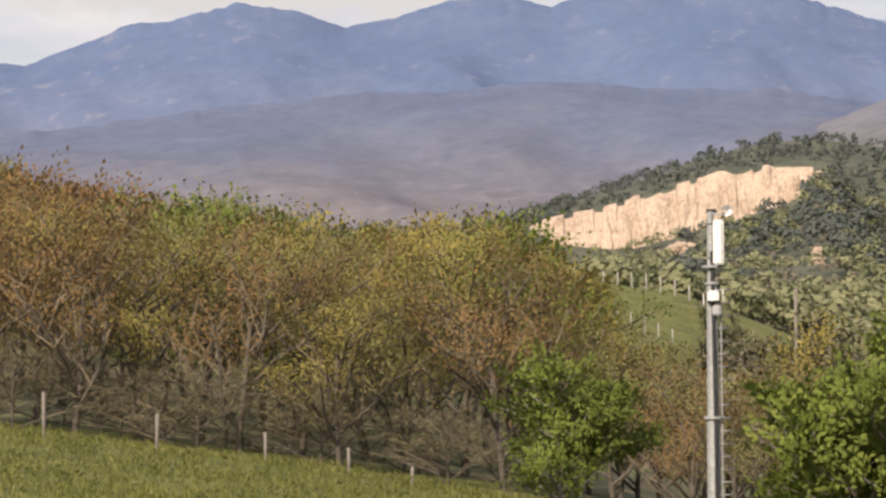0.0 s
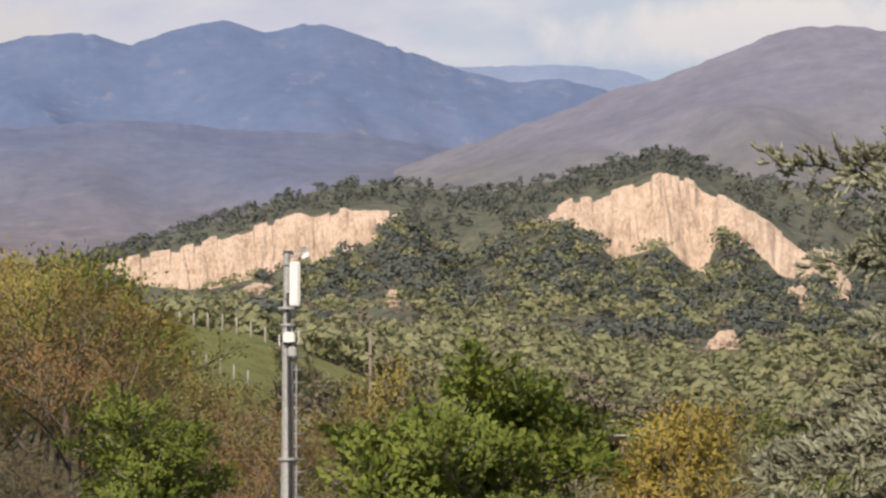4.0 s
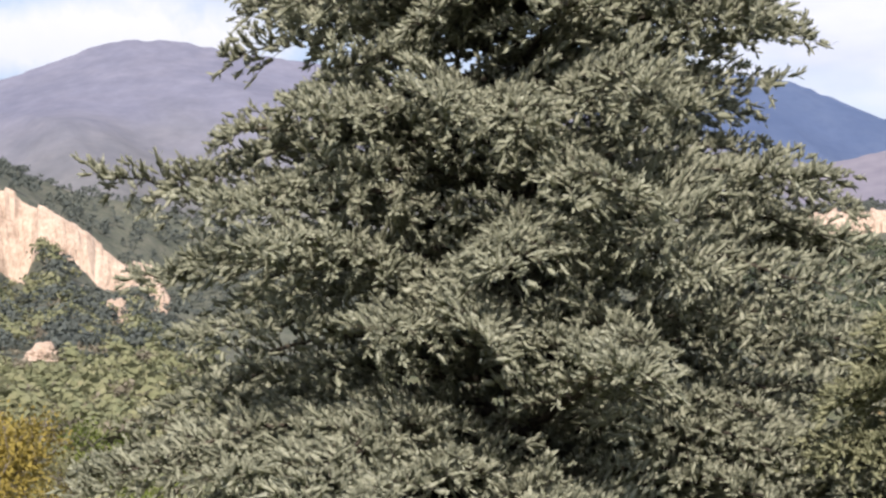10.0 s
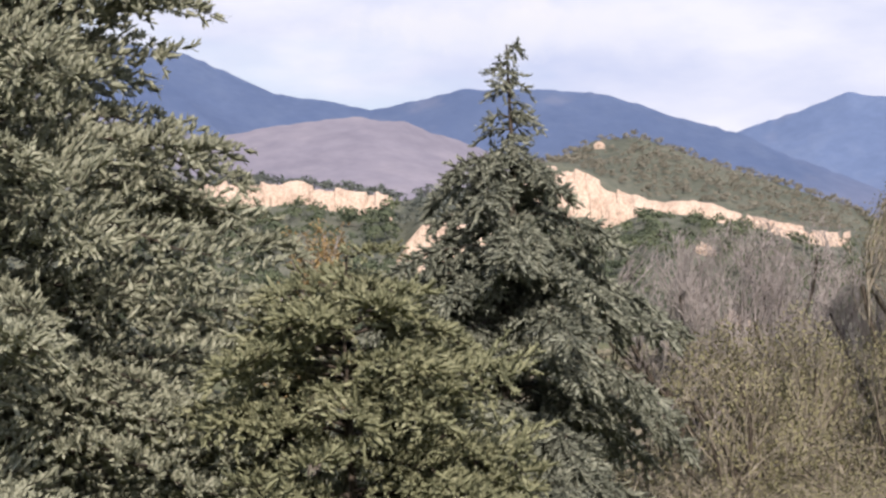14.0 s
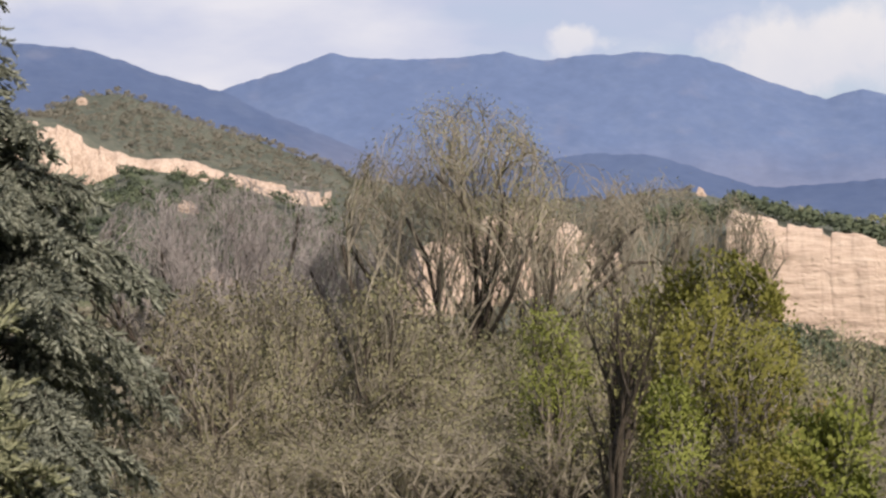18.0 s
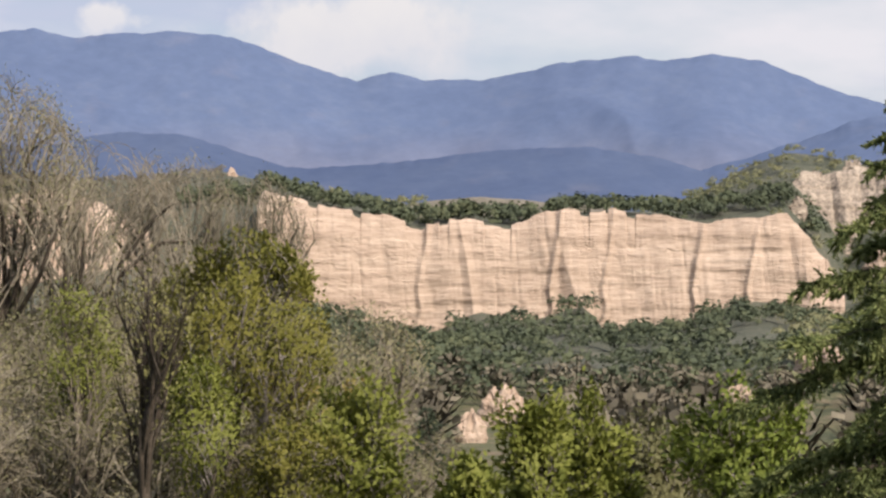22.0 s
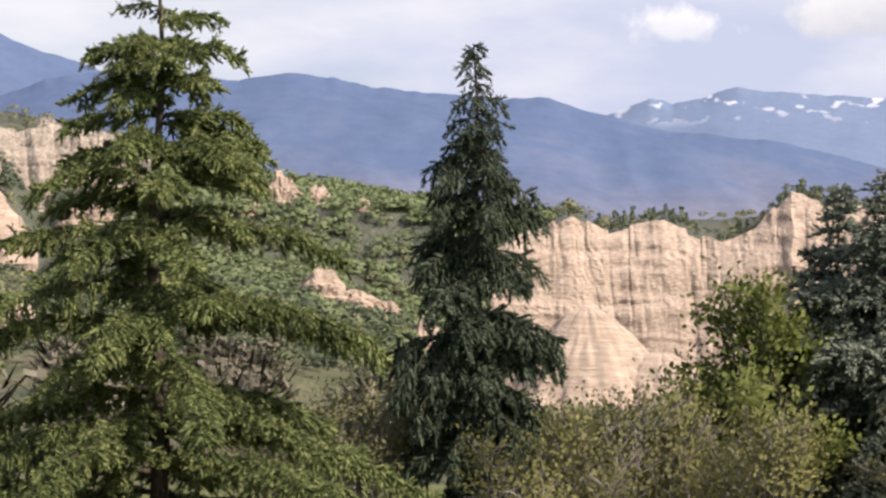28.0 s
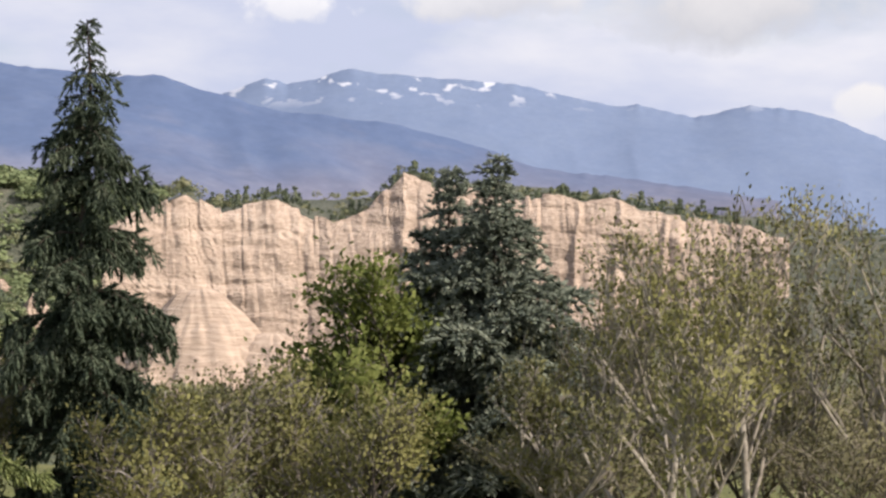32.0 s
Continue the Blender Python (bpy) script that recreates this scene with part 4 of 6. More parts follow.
def woods(name, label, material, count, a0, a1, r0, r1, h0, h1, seed, shapes=ROUND, keep=None, wide=1.3, sink=0.06, clump=0.0):
    rng = np.random.RandomState(seed)
    az = rng.uniform(a0, a1, count)
    r = np.sqrt(rng.uniform(r0 * r0, r1 * r1, count))
    ok = np.ones(count, bool)
    if keep is not None:
        ok &= keep(az, r)
    if clump:
        ok &= fbm(r * np.sin(np.radians(az)) / 45 + 20, r * np.cos(np.radians(az)) / 45 + 20, seed, 2) > clump
    for ca, cw, cr in CLEAR:
        ok &= ~((np.abs(az - ca) < cw) & (r > cr - 34) & (r < cr + 8))
    az, r = az[ok], r[ok]
    z = ground_z(az, r)
    vs, fs, ns, base = [], [], [], 0
    for a, d, g in zip(az, r, z):
        tv, tf, tn = shapes[rng.randint(len(shapes))]
        h = rng.uniform(h0, h1)
        t = rng.uniform(0, 6.28)
        c, s = math.cos(t), math.sin(t)
        v = np.stack([(tv[:, 0] * c - tv[:, 1] * s) * h * wide, (tv[:, 0] * s + tv[:, 1] * c) * h * wide, (tv[:, 2] - sink) * h], -1)
        v += np.array([d * math.sin(radians(a)), d * math.cos(radians(a)), g])
        vs.append(v), fs.append(tf + base)
        ns.append(np.stack([tn[:, 0] * c - tn[:, 1] * s, tn[:, 0] * s + tn[:, 1] * c, tn[:, 2]], -1))
        base += len(v)
    if not vs:
        return None
    ob = part(name, soften(mesh_np(name, np.concatenate(vs), np.concatenate(fs), True), np.concatenate(ns)), material)
    return tagged(ob, label, "woods", kind="stuff")


def off_cliff(az, r):
    """Keep a tree where it does not stand on a rock wall."""
    ok = np.ones(np.shape(az), bool)
    for a0, a1, rr in ROCKS:
        ok &= ~((az > a0 - 0.05) & (az < a1 + 0.05) & (r > rr - 13) & (r < rr + 34))
    return ok


def in_view(az, r):
    """Open ground in front of the low rocks."""
    return ~(((az > 58.7) & (az < 61.4) & (r < 420)) | ((az > 64.6) & (az < 65.7) & (r < 420)) | ((az > 66.4) & (az < 67.7) & (r < 470)) | ((az > 72.7) & (az < 74.8) & (r < 560)) | ((az > 75.5) & (az < 76.3) & (r < 460)))


woods("hill_wood", "dark pine and oak woods on the hill crests", W_MIST, 2800, -12, 38, 800, 975, 3.2, 6, 201, keep=off_cliff, shapes=ROUND + SPIRE[:2])
woods("hill_wood", "grey-green scrub on a rounded hill", W_SCRUB, 900, 38, 54, 842, 975, 2.0, 4, 202, keep=off_cliff)
woods("hill_wood", "low green scrub on a rounded hill", W_SCRUB, 700, 38, 54, 842, 975, 2.0, 3.6, 204, keep=off_cliff)
woods("hill_wood", "dark woods along the cliff-top plateau", W_DARK, 360, 53, 67, 842, 868, 4.5, 9, 203, keep=off_cliff, shapes=ROUND + SPIRE[:1])
woods("hill_wood", "green scrub woods on a rounded hill", W_MIX, 1300, 55, 78, 842, 970, 2.5, 5, 205, clump=0.38, keep=lambda a, r: (a > 67.5) | ((r > 890) & ((a < 58.4) | (a > 62.6))))
woods("cliff_top_wood", "bushes along the cliff top", W_DARK, 300, 77.5, 97, 790, 850, 2.2, 4.2, 207, shapes=ROUND)
woods("cliff_top_wood", "pointed conifers along the cliff top", W_DARK, 85, 77.5, 92, 795, 845, 4, 7.5, 206, shapes=SPIRE, wide=0.9)
woods("cliff_top_wood", "green bushes on the plateau above the cliff", W_MIX, 350, 77.5, 97, 705, 950, 2.5, 5, 208)
woods("slope_wood", "mixed spring woods on the slope below the cliffs", W_MIX, 1600, 3, 19, 360, 790, 4, 8.5, 209, keep=lambda a, r: off_cliff(a, r) & in_view(a, r), clump=0.36, shapes=FINE)
woods("slope_wood", "dark woods on the slope below the cliffs", W_MIST, 900, 5, 19, 560, 790, 5, 9, 211, keep=off_cliff, clump=0.48, shapes=FINE)
woods("slope_wood", "dark green woods below the pale cliffs", W_DARK, 1500, 30, 47.5, 560, 795, 4, 7, 213, keep=off_cliff, shapes=FINE)
woods("slope_wood", "green woods below the layered cliff", W_DARK, 1200, 54, 78, 430, 765, 5, 9, 215, keep=off_cliff, clump=0.32, shapes=FINE)
woods("slope_wood", "grey leafless woods on the lower slopes", W_GREY, 1400, 38, 77, 150, 480, 5, 9, 217, shapes=BARE, wide=1.2, keep=in_view)
woods("slope_wood", "grey bushes below the tall cliff", W_GREY, 260, 77, 90, 150, 560, 2, 4, 218, shapes=BARE, wide=1.4)
woods("slope_wood", "spring green woods on a rounded hillside", W_FRESH, 3000, 69.5, 78.5, 620, 950, 4.5, 8, 228, keep=in_view, shapes=ROUND, wide=1.6)
woods("slope_wood", "dense spring green woods on the lower hillside", W_FRESH, 1000, 69, 77.5, 430, 650, 4, 7, 231, keep=lambda a, r: off_cliff(a, r) & in_view(a, r), shapes=FINE, wide=1.5)
woods("slope_wood", "spring green woods in the valley", W_MIX, 900, 66, 80, 480, 842, 4, 7, 219, keep=off_cliff, shapes=FINE)
woods("slope_wood", "scattered green bushes on an eroded slope", W_MIX, 330, 8, 19, 170, 420, 2.5, 5.5, 220, keep=in_view, shapes=FINE)
woods("slope_wood", "leafless bushes on an eroded slope", W_GREY, 520, 8, 19, 150, 420, 2.5, 5, 222, shapes=BARE, wide=1.3)
woods("slope_wood", "dark bushes on the badland slope", W_DARK, 240, 66.0, 70.0, 855, 884, 1.4, 3.2, 229, shapes=FINE)
woods("slope_wood", "tan dry bushes below the cliffs", W_GREY, 500, 6, 19, 380, 760, 3, 6, 230, keep=lambda a, r: off_cliff(a, r) & in_view(a, r), shapes=FINE)
woods("hedge_wood", "trees in a row behind a hill meadow", W_MIX, 200, 1, 9, 345, 420, 6, 9, 225, shapes=FINE)
woods("orchard", "young grey-green fruit trees on a slope", W_GREY, 130, 5.6, 9.3, 190, 300, 2.2, 3.4, 227, shapes=BARE, wide=1.2)


# ---------------------------------------------------------------- near trees
def blades(rng, centres, axes, count, spread, length, width, middle=None):
    """Narrow leaf or needle blades (kite quads) round points: centres (n,3), axes (n,3) unit directions."""
    n = len(centres)
    c = np.repeat(centres, count, 0) + rng.normal(0, spread, (n * count, 3))
    d = np.repeat(axes, count, 0) + rng.normal(0, 0.55, (n * count, 3))
    d /= np.linalg.norm(d, axis=1, keepdims=True) + 1e-9
    s = np.cross(d, rng.normal(0, 1, (n * count, 3)))
    s /= np.linalg.norm(s, axis=1, keepdims=True) + 1e-9
    L = (length * rng.uniform(0.6, 1.3, (n * count, 1)))
    W = (width * rng.uniform(0.7, 1.3, (n * count, 1)))
    if middle is not None:
        out = (c - middle) / (np.linalg.norm(c - middle, axis=1, keepdims=True) + 1e-9)
        turn = np.sign((np.cross(d, s) * out).sum(1, keepdims=True))
        s = -s * np.where(turn == 0, 1, turn)
    v = np.stack([c, c + d * L * 0.45 + s * W * 0.5, c + d * L, c + d * L * 0.45 - s * W * 0.5], 1)
    f = np.arange(n * count * 4).reshape(-1, 4)
    if middle is None:
        return v.reshape(-1, 3), f
    return v.reshape(-1, 3), f, np.repeat(out + 0.65 * np.cross(s, d) + np.array([0, 0, 0.15]), 4, 0)


def grow(rng, height, width, lean, forks, levels, trunk_r, bare=0.3, up=0.6, reach=1.0, bole=0.62, dome=False, flare=1.0):
    """Branch lines of a broadleaf tree by repeated forking. Returns thick limbs, twigs and leaf points with directions."""
    limbs, twigs, tips = [], [], []
    top = height

    def branch(p, d, length, rad, level):
        n = 4 if level < 2 else 3
        pts = [p]
        q, e = p.copy(), d.copy()
        for _ in range(n):
            e = e + rng.normal(0, 0.16 if level else 0.07, 3) + np.array([0, 0, 0.05 * up])
            e /= np.linalg.norm(e)
            q = q + e * length / n
            pts.append(q.copy())
        rr = np.linspace(rad, rad * (0.62 if level < levels else 0.25), n + 1)
        (limbs if level < 2 else twigs).append((pts, rr))
        if level >= levels - 1:
            for k in range(1, n + 1):
                tips.append((pts[k], e))
        if level >= levels:
            return
        kids = forks[min(level, len(forks) - 1)]
        for k in range(kids):
            t = (bare if level == 0 else 0.25) + (1 - (bare if level == 0 else 0.25)) * (k + rng.rand() * 0.8) / kids
            i = min(n - 1, int(t * n))
            f = t * n - i
            base = pts[i] * (1 - f) + pts[i + 1] * f
            a = rng.uniform(0, 6.283)
            side = np.array([math.cos(a), math.sin(a), 0.0])
            nd = e * rng.uniform(0.5, 0.9) + side * flare * rng.uniform(0.5, 0.9) + np.array([0, 0, 0.25 * up])
            nd /= np.linalg.norm(nd)
            branch(base, nd, length * rng.uniform(0.48, 0.72) * (1.15 - 0.35 * t) * (reach if level == 0 else 1.0), rad * (0.66 - 0.26 * t) , level + 1)

    branch(np.zeros(3), np.array([lean, 0.0, 1.0]) / math.hypot(lean, 1), height * bole, trunk_r, 0)
    pts = np.array([p for p, _ in tips])
    sx = width / max(0.3, 2 * np.percentile(np.abs(pts[:, :2] - np.array([lean * height * 0.4, 0])), 86 if dome else 93))
    sz = height / np.percentile(pts[:, 2], 88 if dome else 98.5)
    scale = np.array([sx, sx, sz])
    mid, half = np.array([lean * height * 0.5, 0, height * 0.56]), np.array([width * 0.5, width * 0.5, height * 0.42])

    def fit(q):
        """Scale to the tree's size; a domed crown keeps its outer twigs near one rounded shell."""
        q = q * scale
        k = np.linalg.norm((q - mid) / half)
        return mid + (q - mid) * (1 + 0.16 * (1 - math.exp(-(k - 1) / 0.16))) / k if dome and k > 1 and q[2] > height * 0.3 else q

    limbs = [([fit(q) for q in p], r) for p, r in limbs]
    twigs = [([fit(q) for q in p], r) for p, r in twigs]
    return limbs, twigs, np.array([fit(q) for q in pts]), np.array([d for _, d in tips])


def broadleaf(name, seed, height, width, leaf_mat, leaves, leaf_size, label, category="tree", bark=None, twig_mat=None, lean=0.0, forks=(9, 5, 4), levels=3,
              trunk_r=None, bare=0.25, spread=0.16, group="", twig_scale=1.0, at=(0, 0, 0), reach=1.0, bole=0.62, dome=False, up=0.6, flare=1.0):
    rng = np.random.RandomState(seed)
    limbs, twigs, pts, dirs = grow(rng, height, width, lean, forks, levels, trunk_r or height * 0.016, bare, up, reach, bole, dome, flare)
    ob = empty(name, at, label, category, group)
    lv, lf = tubes(limbs[:1], 8)
    part("trunk", mesh_np("trunk", lv, lf, True), bark or M_BARK, ob)
    for line in limbs[1:]:
        lv, lf = tubes([line], 5)
        part("limb", mesh_np("limb", lv, lf, True), bark or M_BARK, ob)
    if twigs:
        lv, lf = tubes([(p, np.maximum(np.asarray(r) * twig_scale, 0.008)) for p, r in twigs], 3)
        tagged(part("branchwork", mesh_np("branchwork", lv, lf, False), twig_mat or M_TWIG, ob), kind="stuff")
    if leaves:
        lv, lf, ln = blades(rng, pts, dirs, leaves, spread, leaf_size, leaf_size * 0.6, pts.mean(0) - np.array([0, 0, 0.15 * height]))
        tagged(part("crown", soften(mesh_np("crown", lv, lf, True), ln), leaf_mat, ob), kind="stuff")
    return ob


def plumes(rng, base, axis, length, radius, spikes=6):
    """Needle tufts: a blunt ragged brush on each shoot, with single sprigs that stand out of it."""
    n = len(base)
    s1 = np.cross(axis, rng.normal(0, 1, (n, 3)))
    s1 /= np.linalg.norm(s1, axis=1, keepdims=True) + 1e-9
    s2 = np.cross(axis, s1)
    body = np.zeros((n, 3, 3, 3))
    for i, (t, w) in enumerate(((0.0, 0.45), (0.5, 0.72), (1.0, 0.26))):
        for k in range(3):
            a = 2.094 * k + 0.6 * i + rng.uniform(-0.4, 0.4, n)
            rd = s1 * np.cos(a)[:, None] + s2 * np.sin(a)[:, None]
            body[:, i, k] = base + axis * (length * (t + rng.uniform(-0.18, 0.18, n)))[:, None] + rd * (radius * w * rng.uniform(0.6, 1.25, n))[:, None]
    o = np.arange(n)[:, None, None] * 9
    i, k = np.meshgrid(np.arange(2), np.arange(3), indexing="ij")
    q, q2 = i * 3 + k, i * 3 + (k + 1) % 3
    bf = (o[..., None] + np.stack([q, q2, q2 + 3, q + 3], -1)[None]).reshape(-1, 4)
    out = np.zeros((n, spikes, 4, 3))
    for k in range(spikes):
        a = 6.283 * k / spikes + rng.uniform(-0.5, 0.5, n)
        rd = s1 * np.cos(a)[:, None] + s2 * np.sin(a)[:, None]
        d = axis * 0.75 + rd * rng.uniform(0.35, 1.0, n)[:, None] + np.array([0, 0, 0.15])
        d /= np.linalg.norm(d, axis=1, keepdims=True)
        w = np.cross(d, rd)
        w /= np.linalg.norm(w, axis=1, keepdims=True) + 1e-9
        b = base + axis * (length * rng.uniform(0.0, 0.75, n))[:, None]
        L = (length * rng.uniform(0.4, 0.7, n))[:, None]
        W = (radius * rng.uniform(0.24, 0.40, n))[:, None]
        out[:, k, 0], out[:, k, 1], out[:, k, 2], out[:, k, 3] = b, b + d * L * 0.6 + w * W, b + d * L, b + d * L * 0.6 - w * W
    bv = body.reshape(-1, 3)
    return np.concatenate([bv, out.reshape(-1, 3)]), np.concatenate([bf, np.arange(n * spikes * 4).reshape(-1, 4) + len(bv)])


def conifer(name, seed, height, profile, material, label, whorl=0.5, per=7, droop=0.25, rise=0.15, shoot=0.18, thick=0.045, gaps=0.0, hang=0.0, wild=0.18,
            at=(0, 0, 0), group="", inner=0.3, bark=None, lift=0.3, fan=0.22, fan_most=0.8, step=0.17, tuft=0.55, sag=0.0, roll=0.3, extra=(), hollow=()):
    """A conifer: straight tapered trunk and whorls of arching boughs; each bough is a frond of side twigs set with needle tufts.
    profile: (share of the height, bough length in metres). extra: single boughs (share of the height, angle, length, rise, droop).
    hollow: dark gaps in the crown (lowest and highest share of the height, angle, half-width in radians)."""
    rng = np.random.RandomState(seed)
    ob = empty(name, at, label, "conifer tree", group)
    tz = np.linspace(0, height, 14)
    tv, tf = tubes([(np.stack([0.05 * np.sin(tz), 0.05 * np.cos(tz * 1.3), tz], -1), np.linspace(height * 0.017, 0.012, 14))], 9)
    part("trunk", mesh_np("trunk", tv, tf, True), bark or M_DARKBARK, ob)
    ph, pl = [p[0] for p in profile], [p[1] for p in profile]
    plan, z = [], 0.35
    while z < height + 0.02:
        n = per if z < height * 0.85 else max(3, per - 2)
        a0 = rng.uniform(0, 6.28)
        for k in range(n):
            if rng.rand() < gaps:
                continue
            L = max(0.12, np.interp(z / height, ph, pl) * rng.uniform(1 - wild, 1 + wild * 0.5))
            plan.append((min(height - 0.03, z + rng.uniform(-0.5, 0.5) * whorl), a0 + 6.283 * k / n + rng.normal(0, 0.22), L,
                         rise * (1 - sag + sag * z / height) + rng.normal(0, 0.06), droop + rng.normal(0, 0.06)))
        z += whorl * rng.uniform(0.75, 1.25) * (1.0 if z < height * 0.7 else 0.7)
    for lo, hi, mid, half in hollow:
        plan = [b for b in plan if not (lo < b[0] / height < hi and math.cos(b[1] - mid) > math.cos(half))]
    plan += [(f * height, a, L, u, d) for f, a, L, u, d in extra]
    for h, a, L, rs, dp in plan:
        m = max(4, int(L / 0.28))
        s = np.linspace(0, 1, m + 1)
        out = np.array([math.cos(a), math.sin(a), 0.0])
        side = np.array([-math.sin(a), math.cos(a), 0.0])
        bend = rng.normal(0, 0.12)
        p = np.outer(s * L, out) + np.outer(s * s * L * bend, side)
        p[:, 2] = h + L * (rs * s - dp * s ** 2.2)
        p[1:] += rng.normal(0, 0.02 * min(L, 2), (m, 3))
        tilt = rng.normal(0, roll)
        lines = [(p, np.linspace(0.012 + 0.012 * L, 0.006, m + 1))]
        start = inner if L > 0.8 else 0.0
        ns = max(4, int(L * (1 - start) / step) * 2)

        def on_bough(t):
            """Points of the bough and its direction at shares t of its length."""
            i = np.minimum(m - 1, (t * m).astype(int))
            along = p[i + 1] - p[i]
            return p[i] + along * (t * m - i)[:, None], along / (np.linalg.norm(along, axis=1, keepdims=True) + 1e-9)

        def unit(v):
            return v / (np.linalg.norm(v, axis=-1, keepdims=True) + 1e-9)

        # side twigs, alternately to both sides, each a short arching row of tufts
        j = np.arange(ns)
        t = start + (1 - start) * (j + rng.rand(ns)) / ns
        b, along = on_bough(t)
        sd = np.where(j % 2, 1.0, -1.0)
        u = (t - start) / (1 - start + 1e-9)
        sl = min(fan * L, fan_most) * (0.35 + 0.65 * np.sin(math.pi * np.minimum(1, 0.18 + 0.82 * u) ** 1.1)) * rng.uniform(0.55, 1.25, ns) + shoot * 0.5
        e = along * rng.uniform(0.45, 0.95, (ns, 1)) + side * (sd * rng.uniform(0.6, 1.0, ns))[:, None]
        e[:, 2] += sd * math.sin(tilt) + rng.normal(0, 0.1, ns) - hang * rng.uniform(0.5, 1.2, ns)
        q = np.maximum(1, (sl / (shoot * tuft) + 0.5).astype(int))
        w = np.arange(q.max())
        turn = np.cumsum(rng.normal(0, 0.10, (ns, len(w), 3)), 1)
        turn[:, :, 2] += (w + 1) * (-0.05 - hang * 0.22)
        d = unit(unit(e)[:, None] + turn)
        c = b[:, None] + np.concatenate([np.zeros((ns, 1, 3)), np.cumsum(d * (sl / q)[:, None, None], 1)], 1)
        off = np.cross(d, np.array([0, 0, 1.0])) * np.where(w % 2, 0.55, -0.55)[None, :, None]
        v = d * 0.8 + off * rng.uniform(0.2, 1.2, (ns, len(w), 1))
        v[:, :, 2] += lift * rng.uniform(0.5, 1.5, (ns, len(w)))
        here = w[None, :] < q[:, None]
        tips = (j, q - 1)
        spine_t = start + (1 - start) * rng.rand(max(2, int(L * (1 - start) / (shoot * 0.7))))
        sb, sv = on_bough(spine_t)
        sv = sv * 0.8 + np.array([0, 0, 0.25 + lift]) + rng.normal(0, 0.3, sv.shape)
        for k in np.nonzero(sl > 0.4)[0]:
            lines.append((c[k, :q[k] + 1], np.linspace(0.007, 0.004, q[k] + 1)))
        end = p[-1] - p[-2]
        cs = np.concatenate([c[:, :-1][here], c[j, q], sb, [p[-1] - end * 0.3]])
        ax = np.concatenate([unit(v)[here], d[tips], unit(sv), [unit(end)]])
        small = min(1.0, 0.5 + L * 0.4)
        lens = shoot * small * rng.uniform(0.7, 1.3, len(cs))
        rad = thick * small * rng.uniform(0.7, 1.3, len(cs))
        bv, bf = tubes(lines, 3)
        nv, nf = plumes(rng, cs, ax, lens, rad)
        bough = part("bough", mesh_np("bough", bv, bf, True), bark or M_DARKBARK, ob)
        part("needles", mesh_np("needles", nv, nf, True), material, bough)
    return ob


def stand(az, r, sink=0.1):
    return place(az, r, z=float(ground_z(az, r)) - sink)


def conifer_at(name, az, r, top_el, widths, seed, material, label, **kw):
    """Stand a conifer: widths as (elevation, half-width in degrees) pairs from low to high."""
    at = stand(az, r)
    top = EYE + r * math.tan(radians(top_el)) - at.z
    prof = [((EYE + r * math.tan(radians(e)) - at.z) / top, r * math.tan(radians(w))) for e, w in widths]
    prof = [(0.0, prof[0][1])] + sorted(prof) + [(1.0, 0.10)]
    return conifer(name, seed, top, prof, material, label, at=at, **kw)


SIDE = lambda az, turn=0.0: radians(180 - az + turn)  # a bough that reaches straight to one side as seen from the walk's start
conifer_at("cedar", 25.7, 34, 16.0, [(-1, 9.6), (1.2, 9.2), (2.6, 8.2), (5.5, 7.7), (6.3, 7.1), (8, 6.3), (10, 5.7), (13, 3.6)], 301, N_CEDAR,
           "large grey-green cedar with dense layered boughs", whorl=0.60, per=11, droop=0.28, rise=0.22, shoot=0.20, thick=0.056, wild=0.16, inner=0.08, lift=0.60, fan=0.22, fan_most=0.75, step=0.20, tuft=0.66, roll=0.4,
           extra=[(0.48, SIDE(25.7), 5.4, 0.12, -0.02), (0.63, SIDE(25.7, 175), 3.7, 0.22, 0.05), (0.69, SIDE(25.7, 190), 3.5, 0.25, 0.08), (0.66, SIDE(25.7, 8), 3.5, 0.24, 0.06), (0.72, SIDE(25.7, -12), 3.3, 0.22, 0.05), (0.74, SIDE(25.7, 165), 3.2, 0.22, 0.05)], hollow=[(0.51, 0.56, SIDE(25.7, 92), 0.30), (0.39, 0.43, SIDE(25.7, 86), 0.25)])
conifer_at("cedar", 35.3, 31, 3.85, [(-2, 4.4), (1, 3.6), (2.2, 2.5), (3.0, 1.4)], 303, N_OLIVE,
           "low bushy olive-green cedar beside a larger one", whorl=0.50, per=8, droop=0.28, rise=0.2, shoot=0.18, thick=0.050, inner=0.2, lift=0.5, wild=0.3, fan=0.30, step=0.16, roll=0.4)
conifer_at("cedar", 38.75, 40, 8.25, [(-2, 4.8), (0.5, 4.1), (2.3, 3.4), (4.2, 2.3), (5.75, 1.05), (7.2, 0.5)], 305, N_BLUE,
           "blue-green weeping deodar cedar with a pointed top", whorl=0.56, per=7, droop=0.50, rise=0.28, hang=0.35, shoot=0.23, thick=0.056, inner=0.08, wild=0.32, lift=0.15, fan=0.20, fan_most=0.40, step=0.11, gaps=0.05, roll=0.3)
conifer_at("cedar", 70.05, 36, 8.3, [(-3, 5.9), (-0.2, 4.6), (2.2, 3.4), (4.4, 2.35), (5.6, 1.6), (6.8, 0.9)], 307, N_GREEN,
           "fresh green cedar with separate arching tiers of boughs", whorl=0.60, per=6, droop=0.40, rise=0.40, hang=0.42, shoot=0.17, thick=0.042, wild=0.24, inner=0.06, fan=0.13, fan_most=0.27, step=0.065, lift=0.10, sag=0.75, roll=0.2)
